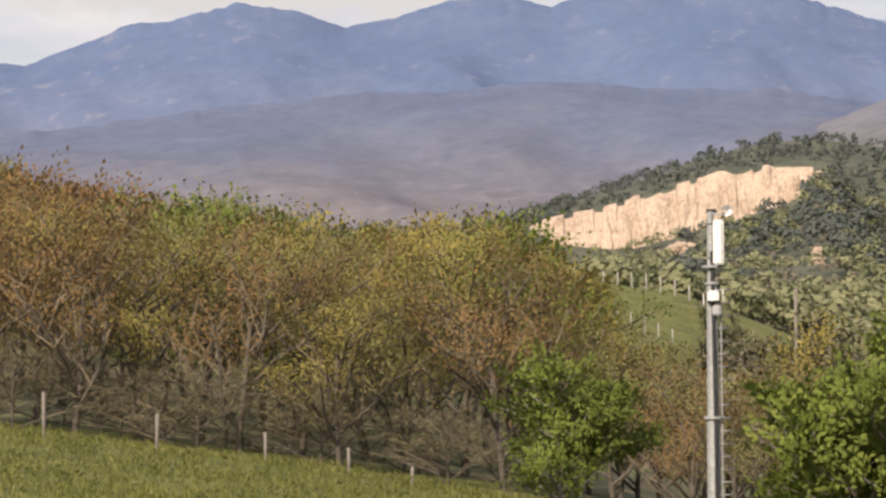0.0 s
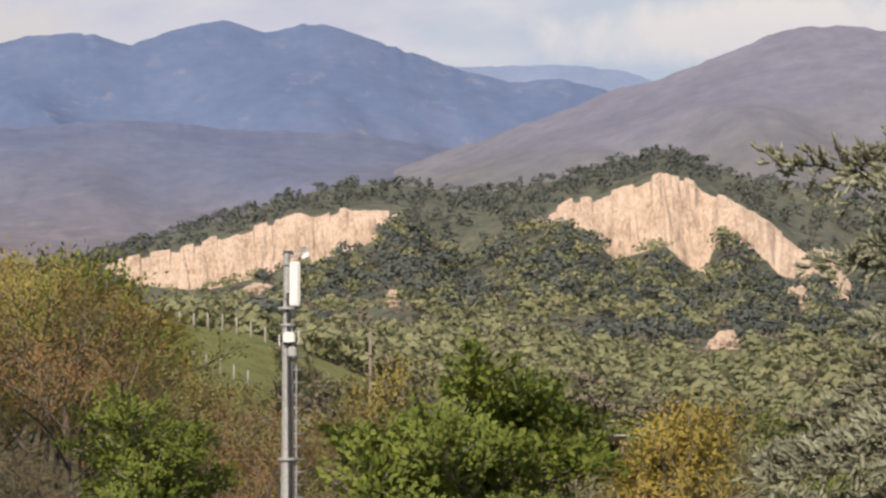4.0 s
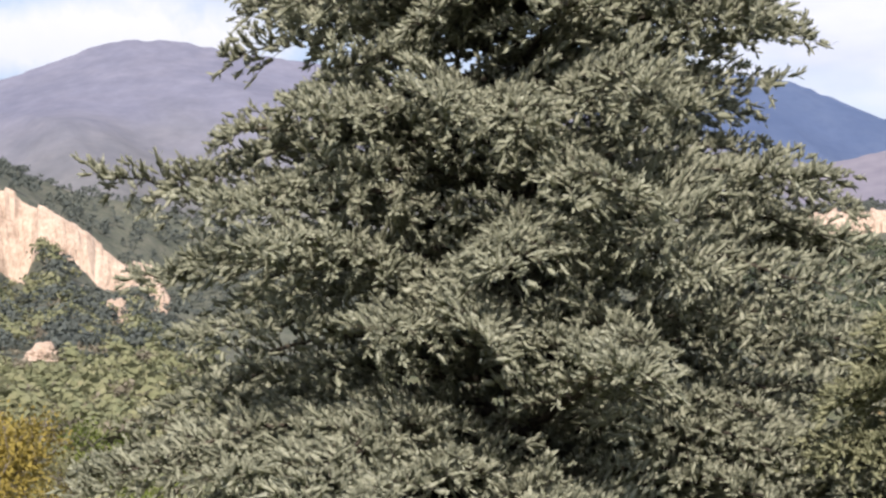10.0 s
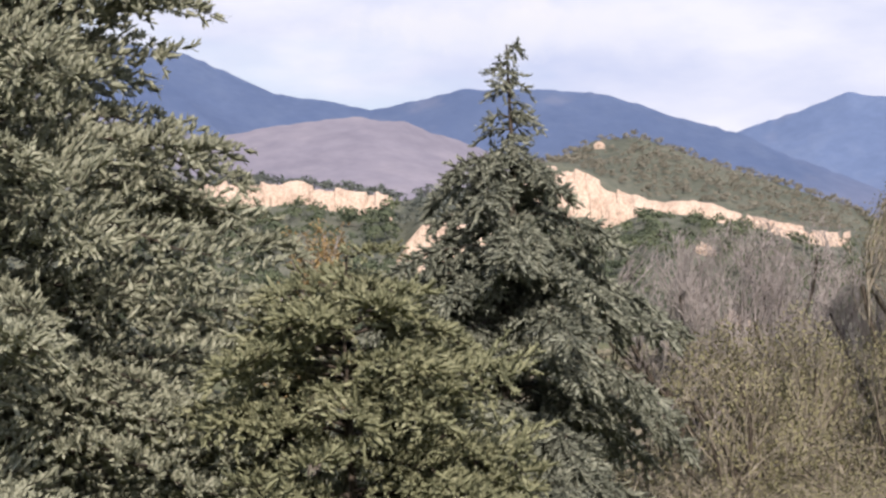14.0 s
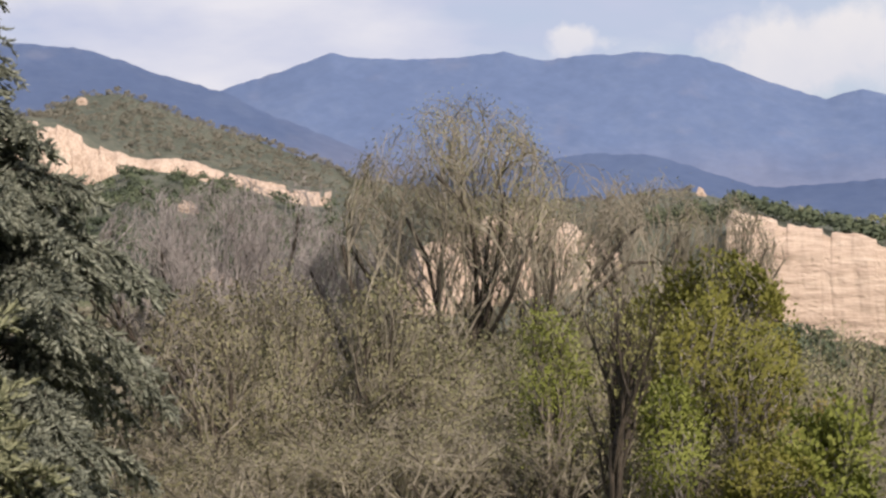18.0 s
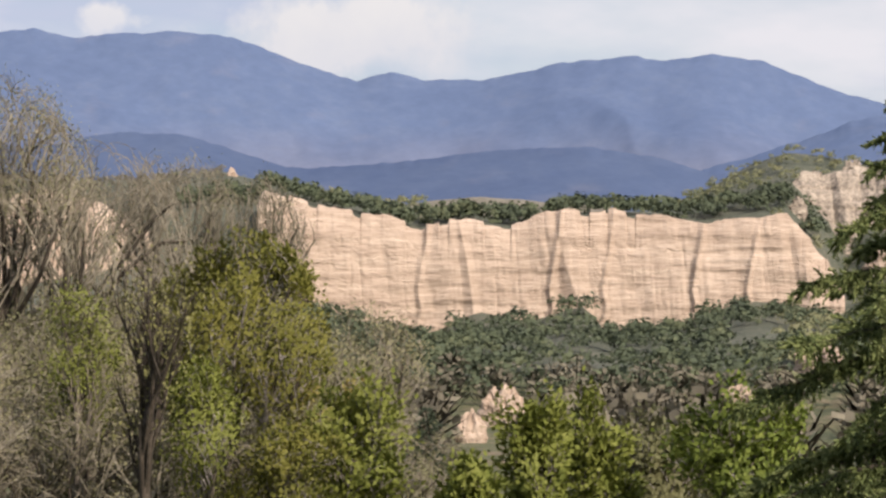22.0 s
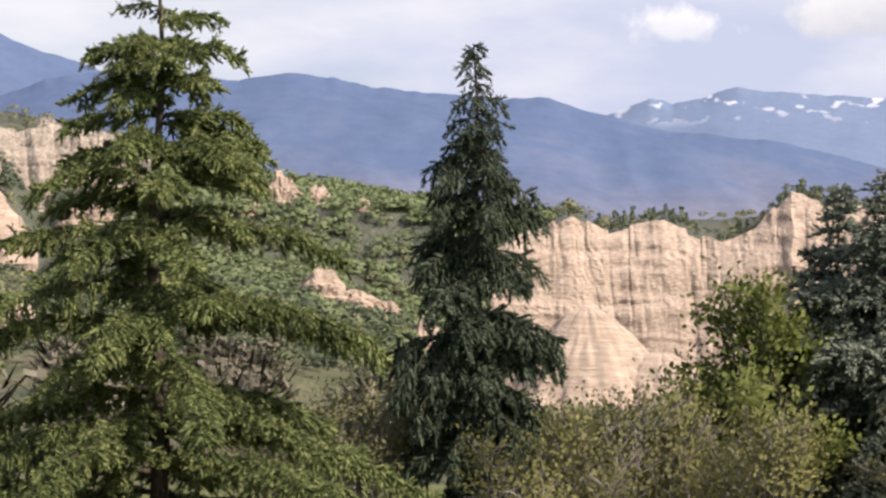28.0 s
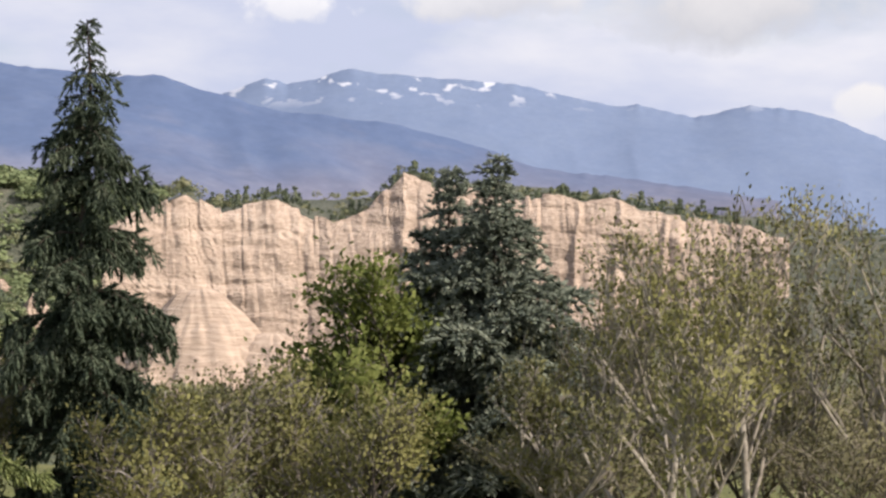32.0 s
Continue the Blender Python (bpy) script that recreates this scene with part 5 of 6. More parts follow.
conifer_at("spruce", 76.95, 44, 6.0, [(-2, 2.0), (0.5, 1.6), (2.8, 1.25), (4.0, 0.78), (5.2, 0.40)], 309, N_DARK,
           "slender dark green spruce with hanging twigs", whorl=0.46, per=7, droop=0.45, rise=0.14, hang=0.8, shoot=0.21, thick=0.05, wild=0.45, inner=0.06, gaps=0.10, fan=0.34, fan_most=0.6, step=0.11, lift=0.0)
conifer_at("spruce", 85.86, 47, 3.1, [(-3, 2.2), (-0.6, 1.9), (0.8, 1.1), (1.5, 0.75), (2.2, 0.42)], 311, N_TEAL,
           "dark blue-green spruce with dense upswept boughs", whorl=0.36, per=8, droop=0.25, rise=0.22, hang=0.15, shoot=0.23, thick=0.075, lift=0.35, inner=0.15, wild=0.35, fan=0.24, step=0.16, tuft=0.7)
conifer_at("spruce", 84.85, 48, 2.8, [(-3, 2.0), (-0.6, 1.7), (0.8, 0.95), (1.5, 0.55), (2.2, 0.30)], 313, N_TEAL,
           "dark spruce growing against its taller neighbour", whorl=0.36, per=8, droop=0.25, rise=0.22, hang=0.15, shoot=0.23, thick=0.075, lift=0.35, inner=0.15, wild=0.35, fan=0.24, step=0.16, tuft=0.7)
conifer_at("spruce", 58.45, 55, -1.0, [(-3, 0.6), (-2, 0.45)], 315, N_DARK, "small dark young spruce among shrubs", whorl=0.3, per=6, hang=0.3)


def tree_at(name, az, r, top_el, half, seed, mat, leaves, size, label, **kw):
    at = stand(az, r)
    h = EYE + r * math.tan(radians(top_el)) - at.z
    return broadleaf(name, seed, h, 2 * r * math.tan(radians(half)), mat, leaves, size, label, at=at, **kw)


# the thicket behind the meadow fence
def scatter(kinds, heights, spots, rng):
    """Stand copies of the tree kinds at (azimuth, radius, height, kind); the first of each kind is used itself."""
    used = set()
    for a, d, h, i in spots:
        s = h / heights[i]
        m = Matrix.Translation(stand(a, d)) @ Matrix.Rotation(rng.uniform(0, 6.28), 4, "Z") @ Matrix.Diagonal((s ** 0.6, s ** 0.6, s, 1))
        ob = kinds[i] if i not in used else copy_thing(kinds[i], m)
        used.add(i)
        ob.matrix_basis = m


TOPS = [(-12, 5.6), (-9.6, 5.4), (-8.4, 4.9), (-6, 4.45), (-4.5, 4.5), (-3, 3.9), (0.8, 4.05), (2.2, 3.6), (3.0, 2.7), (3.6, 1.8), (4.3, 1.3), (5.5, 1.2), (7, 0.9), (9, 0.2)]
_rng = np.random.RandomState(77)
KINDS = [
    broadleaf("tree", 401, 9.5, 6.5, L_OLIVE, 8, 0.15, "olive-brown tree coming into spring leaf in a thicket", group="thicket trees", forks=(9, 5, 3), bare=0.14, reach=1.3, twig_mat=M_TWIG_BROWN, up=0.9),
    broadleaf("tree", 403, 9.0, 6.0, L_RUST, 7, 0.15, "rusty brown tree in bud in a thicket", group="thicket trees", forks=(9, 5, 3), bare=0.14, reach=1.3, twig_mat=M_TWIG_BROWN, up=0.9),
    broadleaf("tree", 405, 8.5, 6.0, L_SAGE, 7, 0.15, "greyish half-bare tree in a thicket", group="thicket trees", forks=(9, 5, 3), bare=0.16, reach=1.3, twig_mat=M_TWIG_BROWN, up=0.9),
    broadleaf("tree", 407, 8.0, 6.5, L_GREEN, 8, 0.15, "fresh green spring tree in a thicket", group="thicket trees", forks=(9, 5, 3), bare=0.12, reach=1.3, twig_mat=M_TWIG_BROWN, up=0.9),
    broadleaf("bush", 409, 3.0, 4.2, L_KHAKI, 1, 0.08, "olive-brown brambly bush of thin stems by a fence", category="bush", group="fence bushes", forks=(12, 5, 3), bare=0.02, twig_mat=M_TWIG_BROWN),
]
_spots = []
for k in range(58):
    _a, _d = -11.5 + 15.0 * ((k * 0.618) % 1.0), 95 + 62 * (k / 58) ** 1.2
    if _a > 2.4 and _d > 115:
        continue
    _want = float(curve(_a, TOPS)) - _rng.uniform(0.1, 1.7)
    _spots.append((_a, _d, min(12.5, max(4.0, _d * math.tan(radians(_want)) + EYE - float(ground_z(_a, _d)))), _rng.choice(4, p=[0.46, 0.12, 0.18, 0.24] if _a > -6.8 else [0.25, 0.60, 0.10, 0.05])))
for k in range(13):
    _a, _d = 3.4 + 5.0 * (k + _rng.rand()) / 13, 86 + 30 * _rng.rand()
    _h = _d * math.tan(radians(float(curve(_a, TOPS)) - _rng.uniform(0, 0.9))) + EYE - float(ground_z(_a, _d))
    _spots.append((_a, _d, max(3.0, _h), _rng.choice([0, 1, 2])))
for k in range(24):
    _spots.append((-11.5 + 14.2 * (k + _rng.rand()) / 24, 94 + 9 * _rng.rand(), _rng.uniform(1.8, 3.6), 4))
scatter(KINDS, (9.5, 9.0, 8.5, 8.0, 3.0), _spots, _rng)
# the wooded hillside behind it
HILL = [
    broadleaf("tree", 411, 8.0, 6.5, L_OLIVE, 5, 0.36, "olive spring tree on a wooded hillside", group="hillside trees", forks=(11, 8), levels=2, bare=0.12, spread=0.4),
    broadleaf("tree", 413, 8.0, 6.0, L_GREEN, 5, 0.36, "green spring tree on a wooded hillside", group="hillside trees", forks=(11, 8), levels=2, bare=0.12, spread=0.4),
    broadleaf("tree", 415, 8.5, 5.5, L_RUST, 5, 0.36, "tall brown tree in bud on a wooded hillside", group="hillside trees", forks=(12, 8), levels=2, bare=0.15, spread=0.4),
    broadleaf("tree", 417, 8.0, 6.0, L_PALE, 5, 0.36, "pale green spring tree on a wooded hillside", group="hillside trees", forks=(11, 8), levels=2, bare=0.12, spread=0.4),
]
_spots = []
for k in range(120):
    _a, _d = -12.0 + 15.0 * ((k * 0.618) % 1.0), 160 + 150 * (k / 120)
    if _a > 1.0 and _d > 200:
        continue
    _want = float(curve(_a, TOPS)) - _rng.uniform(0.0, 0.7)
    _h = _d * math.tan(radians(_want)) + EYE - float(ground_z(_a, _d))
    _p = [0.08, 0.04, 0.84, 0.04] if _a < -6.5 else [0.45, 0.33, 0.07, 0.15]
    if _h > 2.5:
        _spots.append((_a, _d, min(11.0, _h), _rng.choice(4, p=_p)))
scatter(HILL, (8.0, 8.0, 8.5, 8.0), _spots, _rng)
# single trees on the scrub slope
for _a, _d, _h, i in [(7.0, 160, 4.0, 3), (8.3, 190, 6.0, 0), (9.4, 215, 5.5, 3), (10.6, 150, 4.0, 1), (11.0, 235, 6.5, 1), (11.7, 175, 4.5, 0), (12.6, 135, 3.6, 3), (13.2, 200, 5.0, 1), (14.4, 225, 5.5, 0), (15.1, 150, 4.0, 0), (16.2, 190, 5.0, 3), (16.8, 240, 6.0, 1), (17.3, 160, 4.0, 1)]:
    copy_thing(HILL[i], Matrix.Translation(stand(_a, _d)) @ Matrix.Rotation(_rng.uniform(0, 6.28), 4, "Z") @ Matrix.Diagonal((_h / 7, _h / 7, _h / 8, 1)))

tree_at("bush", 2.8, 78, 0.8, 1.35, 421, L_GREEN, 12, 0.15, "dense fresh green bush beside the thicket", category="bush", forks=(12, 6, 4), bare=0.05, spread=0.11)
tree_at("tree", 34.5, 120, 4.1, 0.75, 427, L_AMBER, 9, 0.17, "small orange-brown tree in bud behind a cedar", forks=(9, 5, 3))
tree_at("tree", 9.6, 54, 1.45, 2.5, 423, L_GREEN, 13, 0.17, "broad bright green tree crown in full spring leaf", forks=(14, 7, 5), bare=0.05, spread=0.10)
tree_at("tree", 14.0, 62, 0.6, 1.25, 425, L_YELLOW, 14, 0.11, "round yellow-orange tree in young leaf", forks=(12, 6, 4), bare=0.1)
for k, (a, r, e, w) in enumerate([(42.6, 74, 4.0, 1.6), (43.9, 78, 4.3, 1.8), (45.3, 76, 4.3, 1.8), (46.6, 72, 3.7, 1.5)]):
    tree_at("tree", a, r, e, w, 431 + k, L_PALE, 0, 0.1, "leafless grey tree with fine upright twigs", group="bare trees", forks=(11, 6, 5, 3), levels=4, twig_scale=0.7, trunk_r=0.14, reach=1.35, bole=0.52, up=1.7, flare=0.62, bark=M_DARKBARK, dome=True, lean=0.03 * (k - 1.5))
for k, (a, r, e, w) in enumerate([(48.9, 68, 5.9, 2.5), (51.4, 72, 4.6, 1.9), (53.0, 74, 4.4, 1.8), (54.6, 76, 4.0, 1.5)]):
    tree_at("tree", a, r, e, w, 441 + k, L_PALE, (2, 0, 1, 1)[k], 0.06, "tall grey tree just coming into pale leaf", group="budding trees", forks=(12, 6, 5, 4) if k == 0 else (9, 5, 4, 3), levels=4, bare=0.25, twig_scale=0.8, trunk_r=0.17, reach=1.35, bole=0.5, up=1.7, flare=0.62, bark=M_DARKBARK, twig_mat=M_TWIG_OLIVE, dome=True)
for k in range(12):
    tree_at("tree", 43.5 + 1.25 * k, 58 + 5 * (k % 3), 1.9 - 0.12 * k + 0.5 * (k % 2), 1.3, 451 + k, L_DUN, 2, 0.085, "brownish budding tree among undergrowth", group="undergrowth trees", forks=(10, 5, 3, 3), levels=4, bare=0.2, twig_scale=0.8, trunk_r=0.10, bark=M_DARKBARK, reach=1.5, bole=0.5, up=1.8, twig_mat=M_TWIG_OLIVE, dome=True)
_rng = np.random.RandomState(91)
UNDER = [
    broadleaf("bush", 551, 5.0, 5.0, L_DUN, 2, 0.09, "dense olive-grey bush in bud under bare trees", category="bush", group="undergrowth bushes", forks=(11, 7, 4), bare=0.03, reach=1.6, bole=0.45, bark=M_DARKBARK, twig_mat=M_TWIG_OLIVE, dome=True),
    broadleaf("bush", 553, 5.0, 4.6, L_PALE, 3, 0.085, "pale green bush in young leaf under bare trees", category="bush", group="undergrowth bushes", forks=(11, 7, 4), bare=0.03, reach=1.6, bole=0.45, bark=M_DARKBARK, twig_mat=M_TWIG_OLIVE, dome=True),
    broadleaf("bush", 555, 5.0, 4.4, L_DUN, 1, 0.08, "brown-grey twiggy bush under bare trees", category="bush", group="undergrowth bushes", forks=(12, 7, 5), bare=0.03, reach=1.6, bole=0.45, bark=M_DARKBARK, twig_mat=M_TWIG_OLIVE, twig_scale=1.5, dome=True),
]
_spots = []
for k in range(34):
    _a, _d = 42.6 + 15.6 * ((k * 0.618) % 1.0), 62 - 12 * (k / 34)
    if 51.6 < _a < 53.4 and _d < 56:
        continue
    _want = 0.7 - 2.1 * (k / 34) + _rng.uniform(-0.5, 0.5) - 0.09 * max(0, _a - 50) - 0.45 * max(0, 47.5 - _a) ** 0.5
    _spots.append((_a, _d, max(1.6, _d * math.tan(radians(_want)) + EYE - float(ground_z(_a, _d))), _rng.choice(3, p=[0.4, 0.25, 0.35])))
scatter(UNDER, (5.0, 5.0, 5.0), _spots, _rng)
EDGE = [
    broadleaf("bush", 561, 3.0, 3.4, L_KHAKI, 5, 0.085, "green-brown shrub in young leaf below the spruces", category="bush", group="shrubs below the spruces", forks=(10, 6, 4), bare=0.03, reach=1.6, bole=0.45, up=1.4, twig_mat=M_TWIG_OLIVE),
    broadleaf("bush", 563, 3.0, 3.2, L_DUN, 4, 0.085, "brown-olive shrub in bud below the spruces", category="bush", group="shrubs below the spruces", forks=(10, 6, 4), bare=0.03, reach=1.6, bole=0.45, up=1.4, twig_mat=M_TWIG_OLIVE),
]
_spots = []
for k in range(26):
    _a, _d = 72.5 + 25.5 * ((k * 0.618) % 1.0), 52 - 12 * (k / 26)
    if 74.6 < _a < 79.2 or 83.6 < _a < 86.8:
        continue
    _want = -1.7 - 1.1 * (k / 26) + _rng.uniform(-0.3, 0.4) + 0.05 * max(0, _a - 86)
    _spots.append((_a, _d, max(1.2, _d * math.tan(radians(_want)) + EYE - float(ground_z(_a, _d))), _rng.choice(2)))
scatter(EDGE, (3.0, 3.0), _spots, _rng)
tree_at("tree", 50.85, 52, 1.3, 0.75, 473, L_LIME, 7, 0.075, "slender pale lime tree in young leaf", forks=(9, 5, 4), bare=0.25, dome=True, twig_mat=M_TWIG_OLIVE)
tree_at("bush", 53.6, 48, -0.15, 0.6, 474, L_LIME, 9, 0.08, "lime green bush against a dark forked trunk", category="bush", forks=(9, 5, 4), bare=0.15, dome=True)
tree_at("bush", 55.6, 47, -1.5, 1.1, 475, L_MOSS, 8, 0.08, "yellow-green bush under an olive tree", category="bush", forks=(9, 6, 4), bare=0.1, dome=True)
tree_at("tree", 52.5, 46, 1.9, 1.0, 471, L_SAGE, 2, 0.08, "olive-green tree with dark forked trunk", bark=M_DARKBARK, forks=(6, 6, 5), bare=0.35, lean=0.02, reach=1.5, trunk_r=0.12, up=2.0, bole=0.5, twig_mat=M_DARKBARK)
tree_at("tree", 54.3, 51, 2.55, 1.75, 472, L_MOSS, 15, 0.095, "olive-green tree in young leaf with dark stems", spread=0.11, bark=M_DARKBARK, forks=(11, 6, 5), bare=0.25, reach=1.5, dome=True, up=1.2)
for k, (a, r, e, w, m) in enumerate([(59.5, 42, -2.25, 0.7, L_LIME), (61.1, 46, -0.95, 0.7, L_LIME), (62.1, 47, -0.85, 0.6, L_LIME), (65.2, 45, -0.8, 1.2, L_GREEN), (57.0, 48, -0.6, 0.9, L_LIME), (63.6, 52, -1.3, 0.9, L_PALE), (56.0, 56, -0.3, 0.9, L_OLIVE)]):
    tree_at("bush", a, r, e, w, 481 + k, m, 8, 0.125, "yellow-green spring bush among bare shrubs" if m is L_LIME else "leafy spring bush among bare shrubs", category="bush", group="spring bushes", forks=(9, 5, 4), bare=0.08, spread=0.10)
tree_at("bush", 83.1, 46, 0.55, 1.5, 491, L_MID, 10, 0.14, "mid-green bush growing beside dark spruces", category="bush", forks=(10, 6, 4), bare=0.08)
for k, (a, r, e, w) in enumerate([(88.2, 42, 0.9, 1.5), (89.6, 40, 1.6, 1.6), (91.3, 41, 1.8, 1.7), (92.6, 43, 2.1, 1.6), (94.3, 42, 1.7, 1.6), (90.5, 36, -0.3, 1.5), (87.4, 38, -1.6, 1.2)]):
    tree_at("tree", a, r, e, w, 501 + k, L_SAGE if k % 2 else L_KHAKI, 2, 0.085, "slender tree with sparse yellow-green new leaves", group="budding trees by the spruces", forks=(9, 4, 3, 3), levels=4, bare=0.06, trunk_r=0.07, bark=M_TWIG_PALE, twig_mat=M_TWIG_PALE, up=1.4, flare=0.8, spread=0.10)
for k, (a, r, e, w) in enumerate([(78.3, 40, -2.3, 1.2), (79.9, 41, -1.9, 1.2), (81.4, 42, -1.7, 1.2), (74.6, 44, -1.6, 1.0), (83.3, 40, -2.2, 1.1), (75.6, 46, -1.0, 0.8), (86.4, 52, -1.6, 1.3), (88.6, 54, -0.8, 1.4), (90.6, 53, -0.6, 1.4), (92.6, 55, -0.5, 1.4), (94.6, 54, -0.4, 1.4), (96.3, 50, 0.6, 1.5)]):
    tree_at("bush", a, r, e, w, 521 + k, L_KHAKI if k % 2 else L_SAGE, 4, 0.085, "brownish-green shrub in young leaf", category="bush", group="shrubs", forks=(9, 6, 4), bare=0.04, reach=1.5, bole=0.45)


# ---------------------------------------------------------------- mast, poles and posts
def mast():
    at = stand(5.86, 60)
    top = EYE + 60 * math.tan(radians(4.1)) - at.z
    ob = empty("antenna_mast", at, "grey steel mast with white panel antenna, cables and climbing rungs", "mast")
    ob.rotation_euler = (0, 0, radians(-5.9))
    flange = EYE + 60 * math.tan(radians(-0.36)) - at.z
    neck = EYE + 60 * math.tan(radians(2.55)) - at.z
    v, f = tubes([([(0, 0, 0), (0, 0, flange)], [0.155, 0.15])], 20)
    part("lower_pole", mesh_np("lower_pole", v, f, True), M_STEEL, ob)
    v, f = tubes([([(0, 0, flange), (0, 0, neck)], [0.135, 0.125])], 20)
    part("upper_pole", mesh_np("upper_pole", v, f, True), M_STEEL, ob)
    v, f = tubes([([(-0.02, 0, neck), (-0.02, 0, top)], [0.085, 0.08])], 16)
    part("top_pole", mesh_np("top_pole", v, f, True), M_STEEL, ob)
    for z, w in ((flange, 0.22), (neck + 0.38, 0.22), (neck, 0.17)):
        v, f = tubes([([(0, 0, z - 0.03), (0, 0, z - 0.03), (0, 0, z + 0.03), (0, 0, z + 0.03)], [0.0, w, w, 0.0])], 20)
        part("flange", mesh_np("flange", v, f, False), M_STEEL, ob)
    panel = part("panel_antenna", box_mesh("panel_antenna", 0.24, 0.14, 1.02, 0.03, (0.16, -0.12, top - 0.70)), M_WHITE, ob, "tall white panel antenna")
    for z in (top - 0.28, top - 1.05):
        part("bracket", box_mesh("bracket", 0.26, 0.10, 0.05, 0.008, (0.06, -0.03, z)), M_CABLE, panel)
    part("connector_plate", box_mesh("connector_plate", 0.20, 0.11, 0.05, 0.01, (0.16, -0.12, top - 1.235)), M_CABLE, panel)
    part("seam_strip", box_mesh("seam_strip", 0.02, 0.012, 0.92, 0.003, (0.235, -0.19, top - 0.70)), M_STEEL, panel)
    v, f = tubes([([(0.02, -0.1, top - 0.9), (0.02, -0.1, neck - 0.3), (0.06, -0.14, flange), (0.07, -0.14, 0)], [0.05, 0.05, 0.045, 0.045])], 8)
    part("cable", mesh_np("cable", v, f, True), M_CABLE, ob)
    unit = part("radio_unit", box_mesh("radio_unit", 0.26, 0.2, 0.26, 0.03, (0.03, -0.17, neck - 0.30)), M_WHITE, ob, "light grey radio box")
    part("base_band", box_mesh("base_band", 0.265, 0.205, 0.05, 0.01, (0.03, -0.17, neck - 0.42)), M_CABLE, unit)
    part("side_whip", box_mesh("side_whip", 0.025, 0.025, 0.26, 0.005, (0.25, -0.15, neck - 0.27)), M_WHITE, unit)
    part("side_whip", box_mesh("side_whip", 0.025, 0.025, 0.26, 0.005, (-0.19, -0.05, neck - 0.36)), M_WHITE, unit)
    part("radio_unit", box_mesh("radio_unit", 0.2, 0.18, 0.24, 0.03, (0.1, -0.16, neck - 0.62)), M_STEEL, ob)
    v, f = tubes([([(0.30, -0.12, top - 0.02), (0.34, -0.2, top + 0.0), (0.36, -0.3, top + 0.01)], [0.05, 0.12, 0.13])], 14)
    dish = part("dish", mesh_np("dish", v, f, True), M_WHITE, ob, "small white dish antenna")
    v, f = tubes([([(-0.02, 0, top - 0.05), (0.32, -0.1, top - 0.05)], [0.025, 0.025])], 8)
    part("dish_arm", mesh_np("dish_arm", v, f, True), M_STEEL, dish)
    v, f = tubes([([(-0.1, 0, top - 0.02), (-0.1, 0, top + 0.02), (0.1, 0, top + 0.02), (0.1, 0, top - 0.02)], [0.05] * 4)], 8)
    part("cap", mesh_np("cap", v, f, True), M_CABLE, ob)
    v, f = tubes([([(0.2, 0, 0), (0.2, 0, neck - 0.5)], [0.022, 0.022])], 8)
    part("ladder_rail", mesh_np("ladder_rail", v, f, True), M_STEEL, ob)
    z = 0.3
    while z < neck - 0.1:
        v, f = tubes([([(0.14, 0, z), (0.42, 0, z), (0.43, 0, z + 0.04)], [0.02, 0.02, 0.02])], 6)
        part("rung", mesh_np("rung", v, f, True), M_STEEL, ob)
        z += 0.29


mast()


def post_at(az, r, height, radius, label, group, tilt=0.0, name="fence_post", category="post", cross=False, material=None):
    at = stand(az, r, 0.15)
    ob = empty(name, at, label, category, group)
    ob.rotation_euler = (tilt, tilt * 0.6, radians(-az))
    v, f = tubes([([(0, 0, 0), (0.01, 0, height * 0.5), (0, 0, height), (0, 0, height)], [radius * 1.05, radius, radius * 0.93, 0.0])], 10)
    part("pole" if cross else "post", mesh_np("post", v, f, True), material or M_POST, ob)
    if cross:
        part("crossarm", box_mesh("crossarm", 1.3, 0.09, 0.11, 0.01, (0, -0.1, height - 0.35)), M_POST, ob)
    return ob


for k, (a, h) in enumerate([(-11.0, 1.6), (-8.63, 1.65), (-6.21, 1.45), (-3.86, 1.2), (-2.06, 1.05), (-0.68, 0.8)]):
    post_at(a, 89, h, 0.06, "weathered pale wooden fence post at the meadow edge", "meadow fence posts", 0.02 * ((k % 3) - 1))
for a in (-1.64, -1.26, -0.83, -0.38):
    post_at(a, 312, 1.9, 0.11, "pale concrete fence post on a hill", "hill fence posts", 0.02, material=M_CONCRETE)
for k in range(8):
    post_at(3.2 + 0.31 * k, 318 - 2 * k, 1.9, 0.11, "pale concrete fence post on a hill meadow", "hill meadow fence posts", 0.015 * ((k % 3) - 1), material=M_CONCRETE)
for k in range(5):
    post_at(3.8 + 0.3 * k, 268 - 2 * k, 1.7, 0.09, "pale fence post on a hill meadow", "hill meadow fence posts", 0.03 * ((k % 3) - 1), material=M_CONCRETE)
post_at(7.66, 240, 240 * (math.tan(radians(2.86)) - math.tan(radians(0.55))), 0.16, "tall pale utility pole on a slope", "utility poles", name="utility_pole", category="pole")
post_at(-4.55, 330, 9.0, 0.15, "utility pole on a wooded hill", "utility poles", name="utility_pole", category="pole", cross=True)


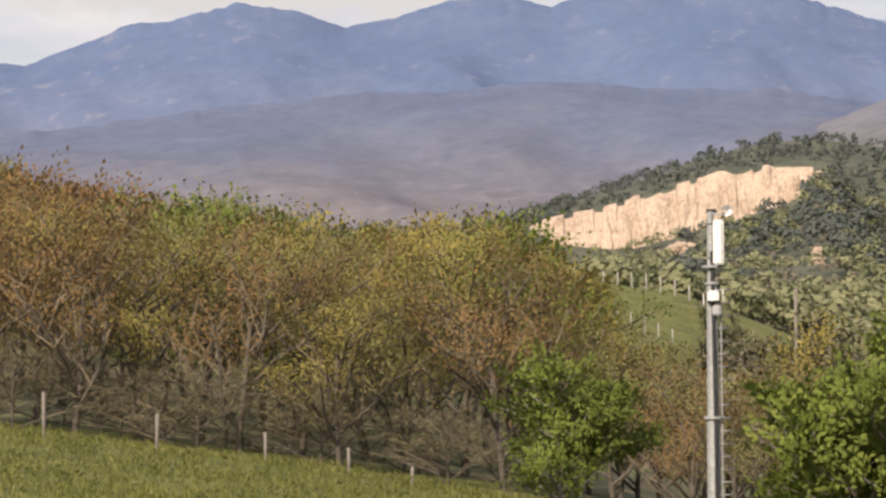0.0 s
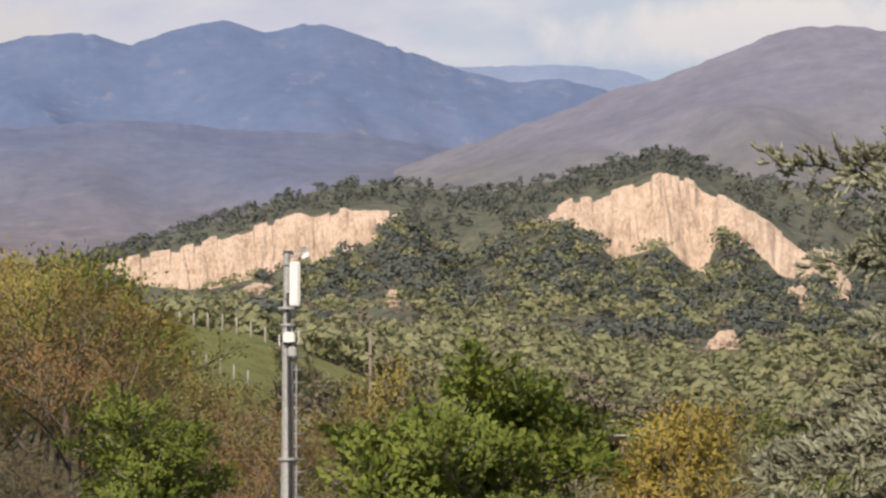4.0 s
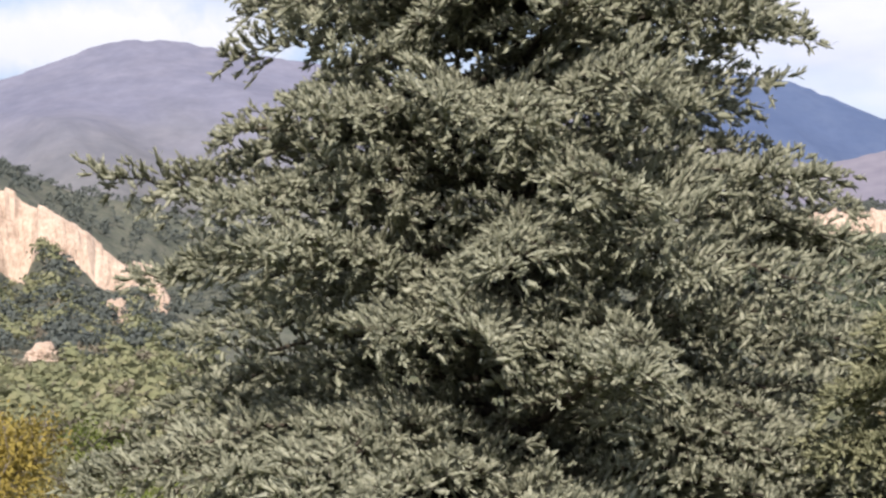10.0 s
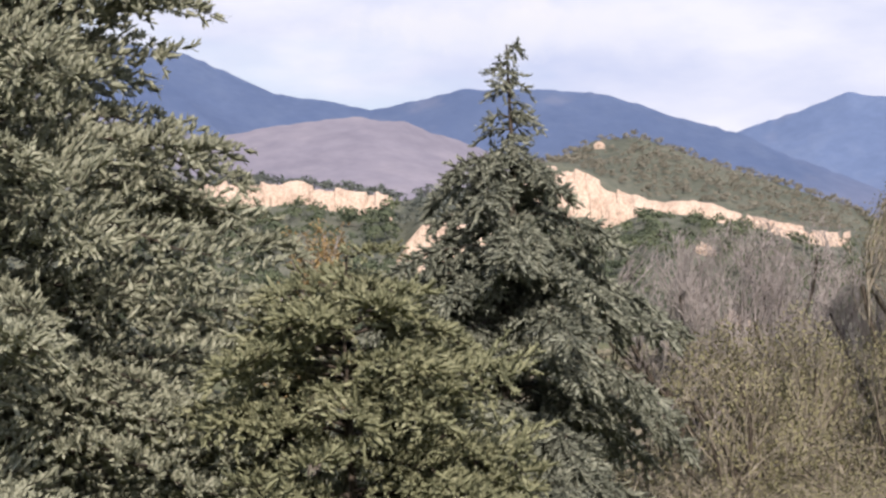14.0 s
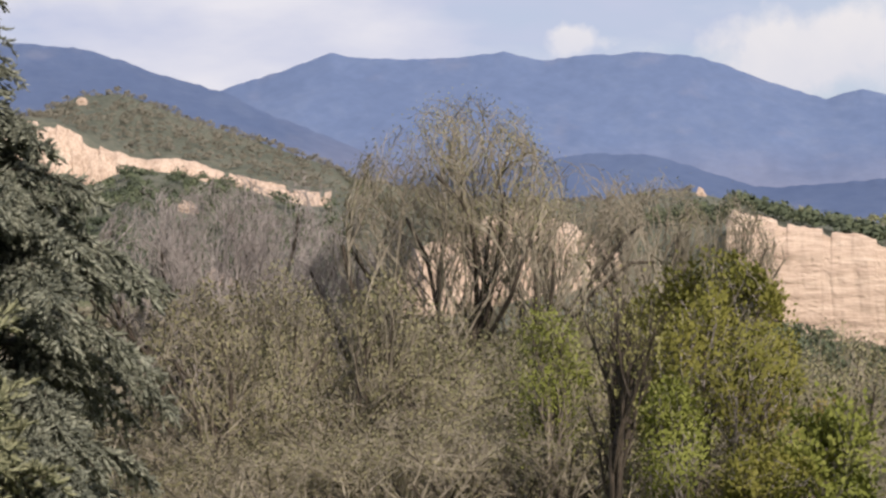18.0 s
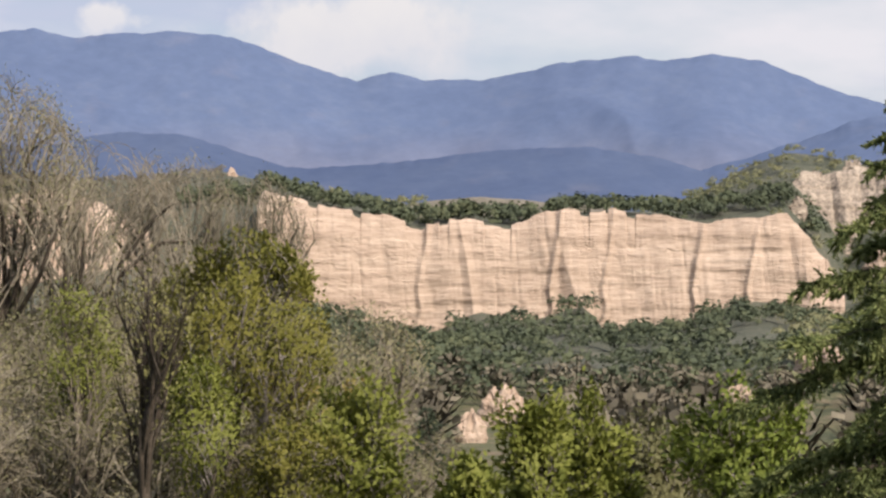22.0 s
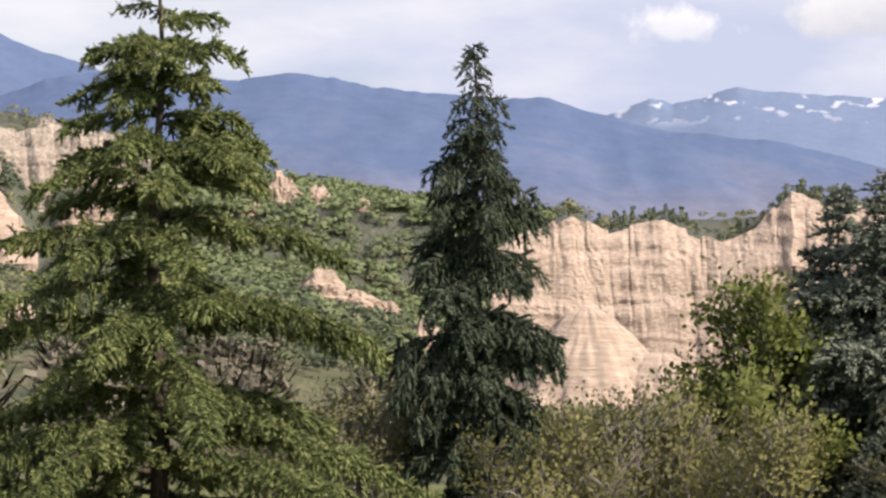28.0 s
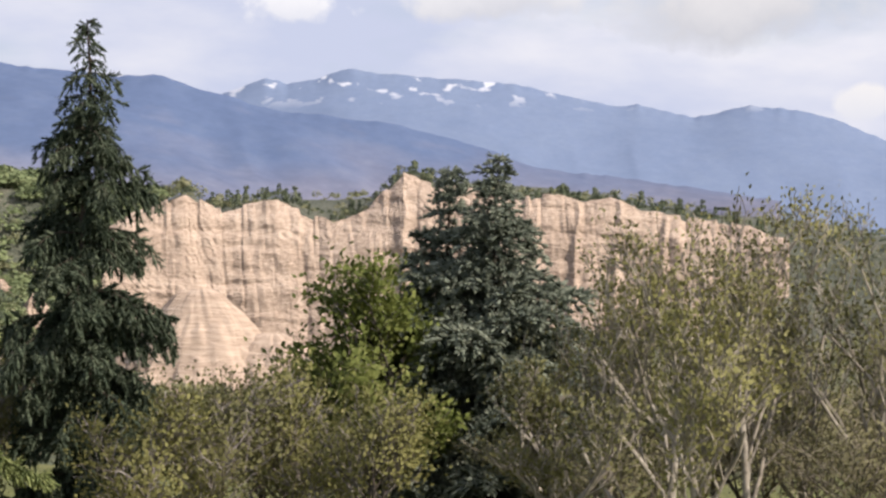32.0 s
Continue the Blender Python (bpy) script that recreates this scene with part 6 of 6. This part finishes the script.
# ---------------------------------------------------------------- small things
def umbrella_pine(az, r, top_el):
    """A small flat-topped pine on the cliff edge."""
    rng = np.random.RandomState(int(az * 10))
    at = stand(az, r, 0.1)
    h = max(2.0, EYE + r * math.tan(radians(top_el)) - at.z)
    ob = empty("pine", at, "small flat-topped umbrella pine on the cliff edge", "tree", "umbrella pines")
    v, f = tubes([([(0, 0, 0), (0.1, 0, h * 0.5), (0, 0, h * 0.9)], [0.14, 0.11, 0.08])], 7)
    part("trunk", mesh_np("trunk", v, f, True), M_DARKBARK, ob)
    a, q = rng.uniform(0, 6.28, 160), np.sqrt(rng.rand(160)) * 1.6
    c = np.stack([q * np.cos(a), q * np.sin(a), h * 0.9 + 0.35 * rng.rand(160) * (1 - (q / 1.7) ** 2)], -1)
    d = np.stack([np.cos(a) * 0.5, np.sin(a) * 0.5, np.ones(160) * 0.6], -1)
    v, f = blades(rng, c, d, 4, 0.1, 0.4, 0.2)
    tagged(part("crown", mesh_np("crown", v, f, False), N_DARK, ob), kind="stuff")


umbrella_pine(88.4, 668, 2.55)
umbrella_pine(90.75, 668, 2.3)

# rough grass on the near meadow
_rng = np.random.RandomState(909)
_ga, _gr = _rng.uniform(-13, 3, 5200), np.sqrt(_rng.uniform(48 ** 2, 92 ** 2, 5200))
_gc = np.stack([_gr * np.sin(np.radians(_ga)), _gr * np.cos(np.radians(_ga)), ground_z(_ga, _gr) - 0.02], -1)
_gv, _gf = blades(_rng, _gc, np.tile([[0.0, 0.0, 1.0]], (5200, 1)), 6, 0.12, 0.22, 0.05)
L_GRASS = leaf("meadow_grass_blade", (0.082, 0.094, 0.024), (0.148, 0.160, 0.043), (0.230, 0.215, 0.078))
tagged(part("grass", mesh_np("grass", _gv, _gf, False), L_GRASS), "rough spring grass tufts on the meadow", "grass", kind="stuff")


def shelter(az, r, el, width, label, name, wall_mat, roof_mat):
    """A small hut: back and side walls, dark open front and a pitched roof."""
    w, d, h = width, width * 0.8, width * 0.62
    ob = empty(name, place(az, r, el), label, "hut")
    ob.rotation_euler = (0, 0, radians(-az + 20))
    part("back_wall", box_mesh("back_wall", w, 0.08, h, 0.01, (0, d / 2, h / 2 - 0.4)), wall_mat, ob)
    for sx in (-1, 1):
        part("side_wall", box_mesh("side_wall", 0.08, d, h, 0.01, (sx * w / 2, 0, h / 2 - 0.4)), wall_mat, ob)
        part("post", box_mesh("post", 0.1, 0.1, h, 0.01, (sx * (w / 2 - 0.1), -d / 2, h / 2 - 0.4)), M_POST, ob)
    roof = part("roof", box_mesh("roof", w * 1.2, d * 1.3, 0.07, 0.01), roof_mat, ob)
    roof.location, roof.rotation_euler = (0, 0, h - 0.33), (radians(-12), 0, 0)


M_BOARD = surface("grey_boards", [(0.06, 0.052, 0.045), (0.11, 0.10, 0.088), (0.17, 0.155, 0.14)], 0.4, 0.85, 0.3, stretch=(1, 1, 0.2))
M_SHEET = surface("pale_roof_sheet", [(0.28, 0.27, 0.25), (0.38, 0.37, 0.345), (0.46, 0.45, 0.42)], 0.8, 0.7, 0.2)
_gz = float(np.degrees(np.arctan((ground_z(12.66, 150) - EYE) / 150)))
shelter(12.66, 150, max(_gz, -0.35), 2.2, "small dark open shed with a pale roof edge among bushes", "shed", M_BOARD, M_SHEET)
_far = np.arange(300.0, 780.0, 4)
_r = float(_far[np.nonzero(ground_el(14.75, _far) > 2.35)[0][0]])
shelter(14.75, _r, 2.45, 4.5, "pale little hut on the wooded slope", "hut", M_SHEET, M_SHEET)
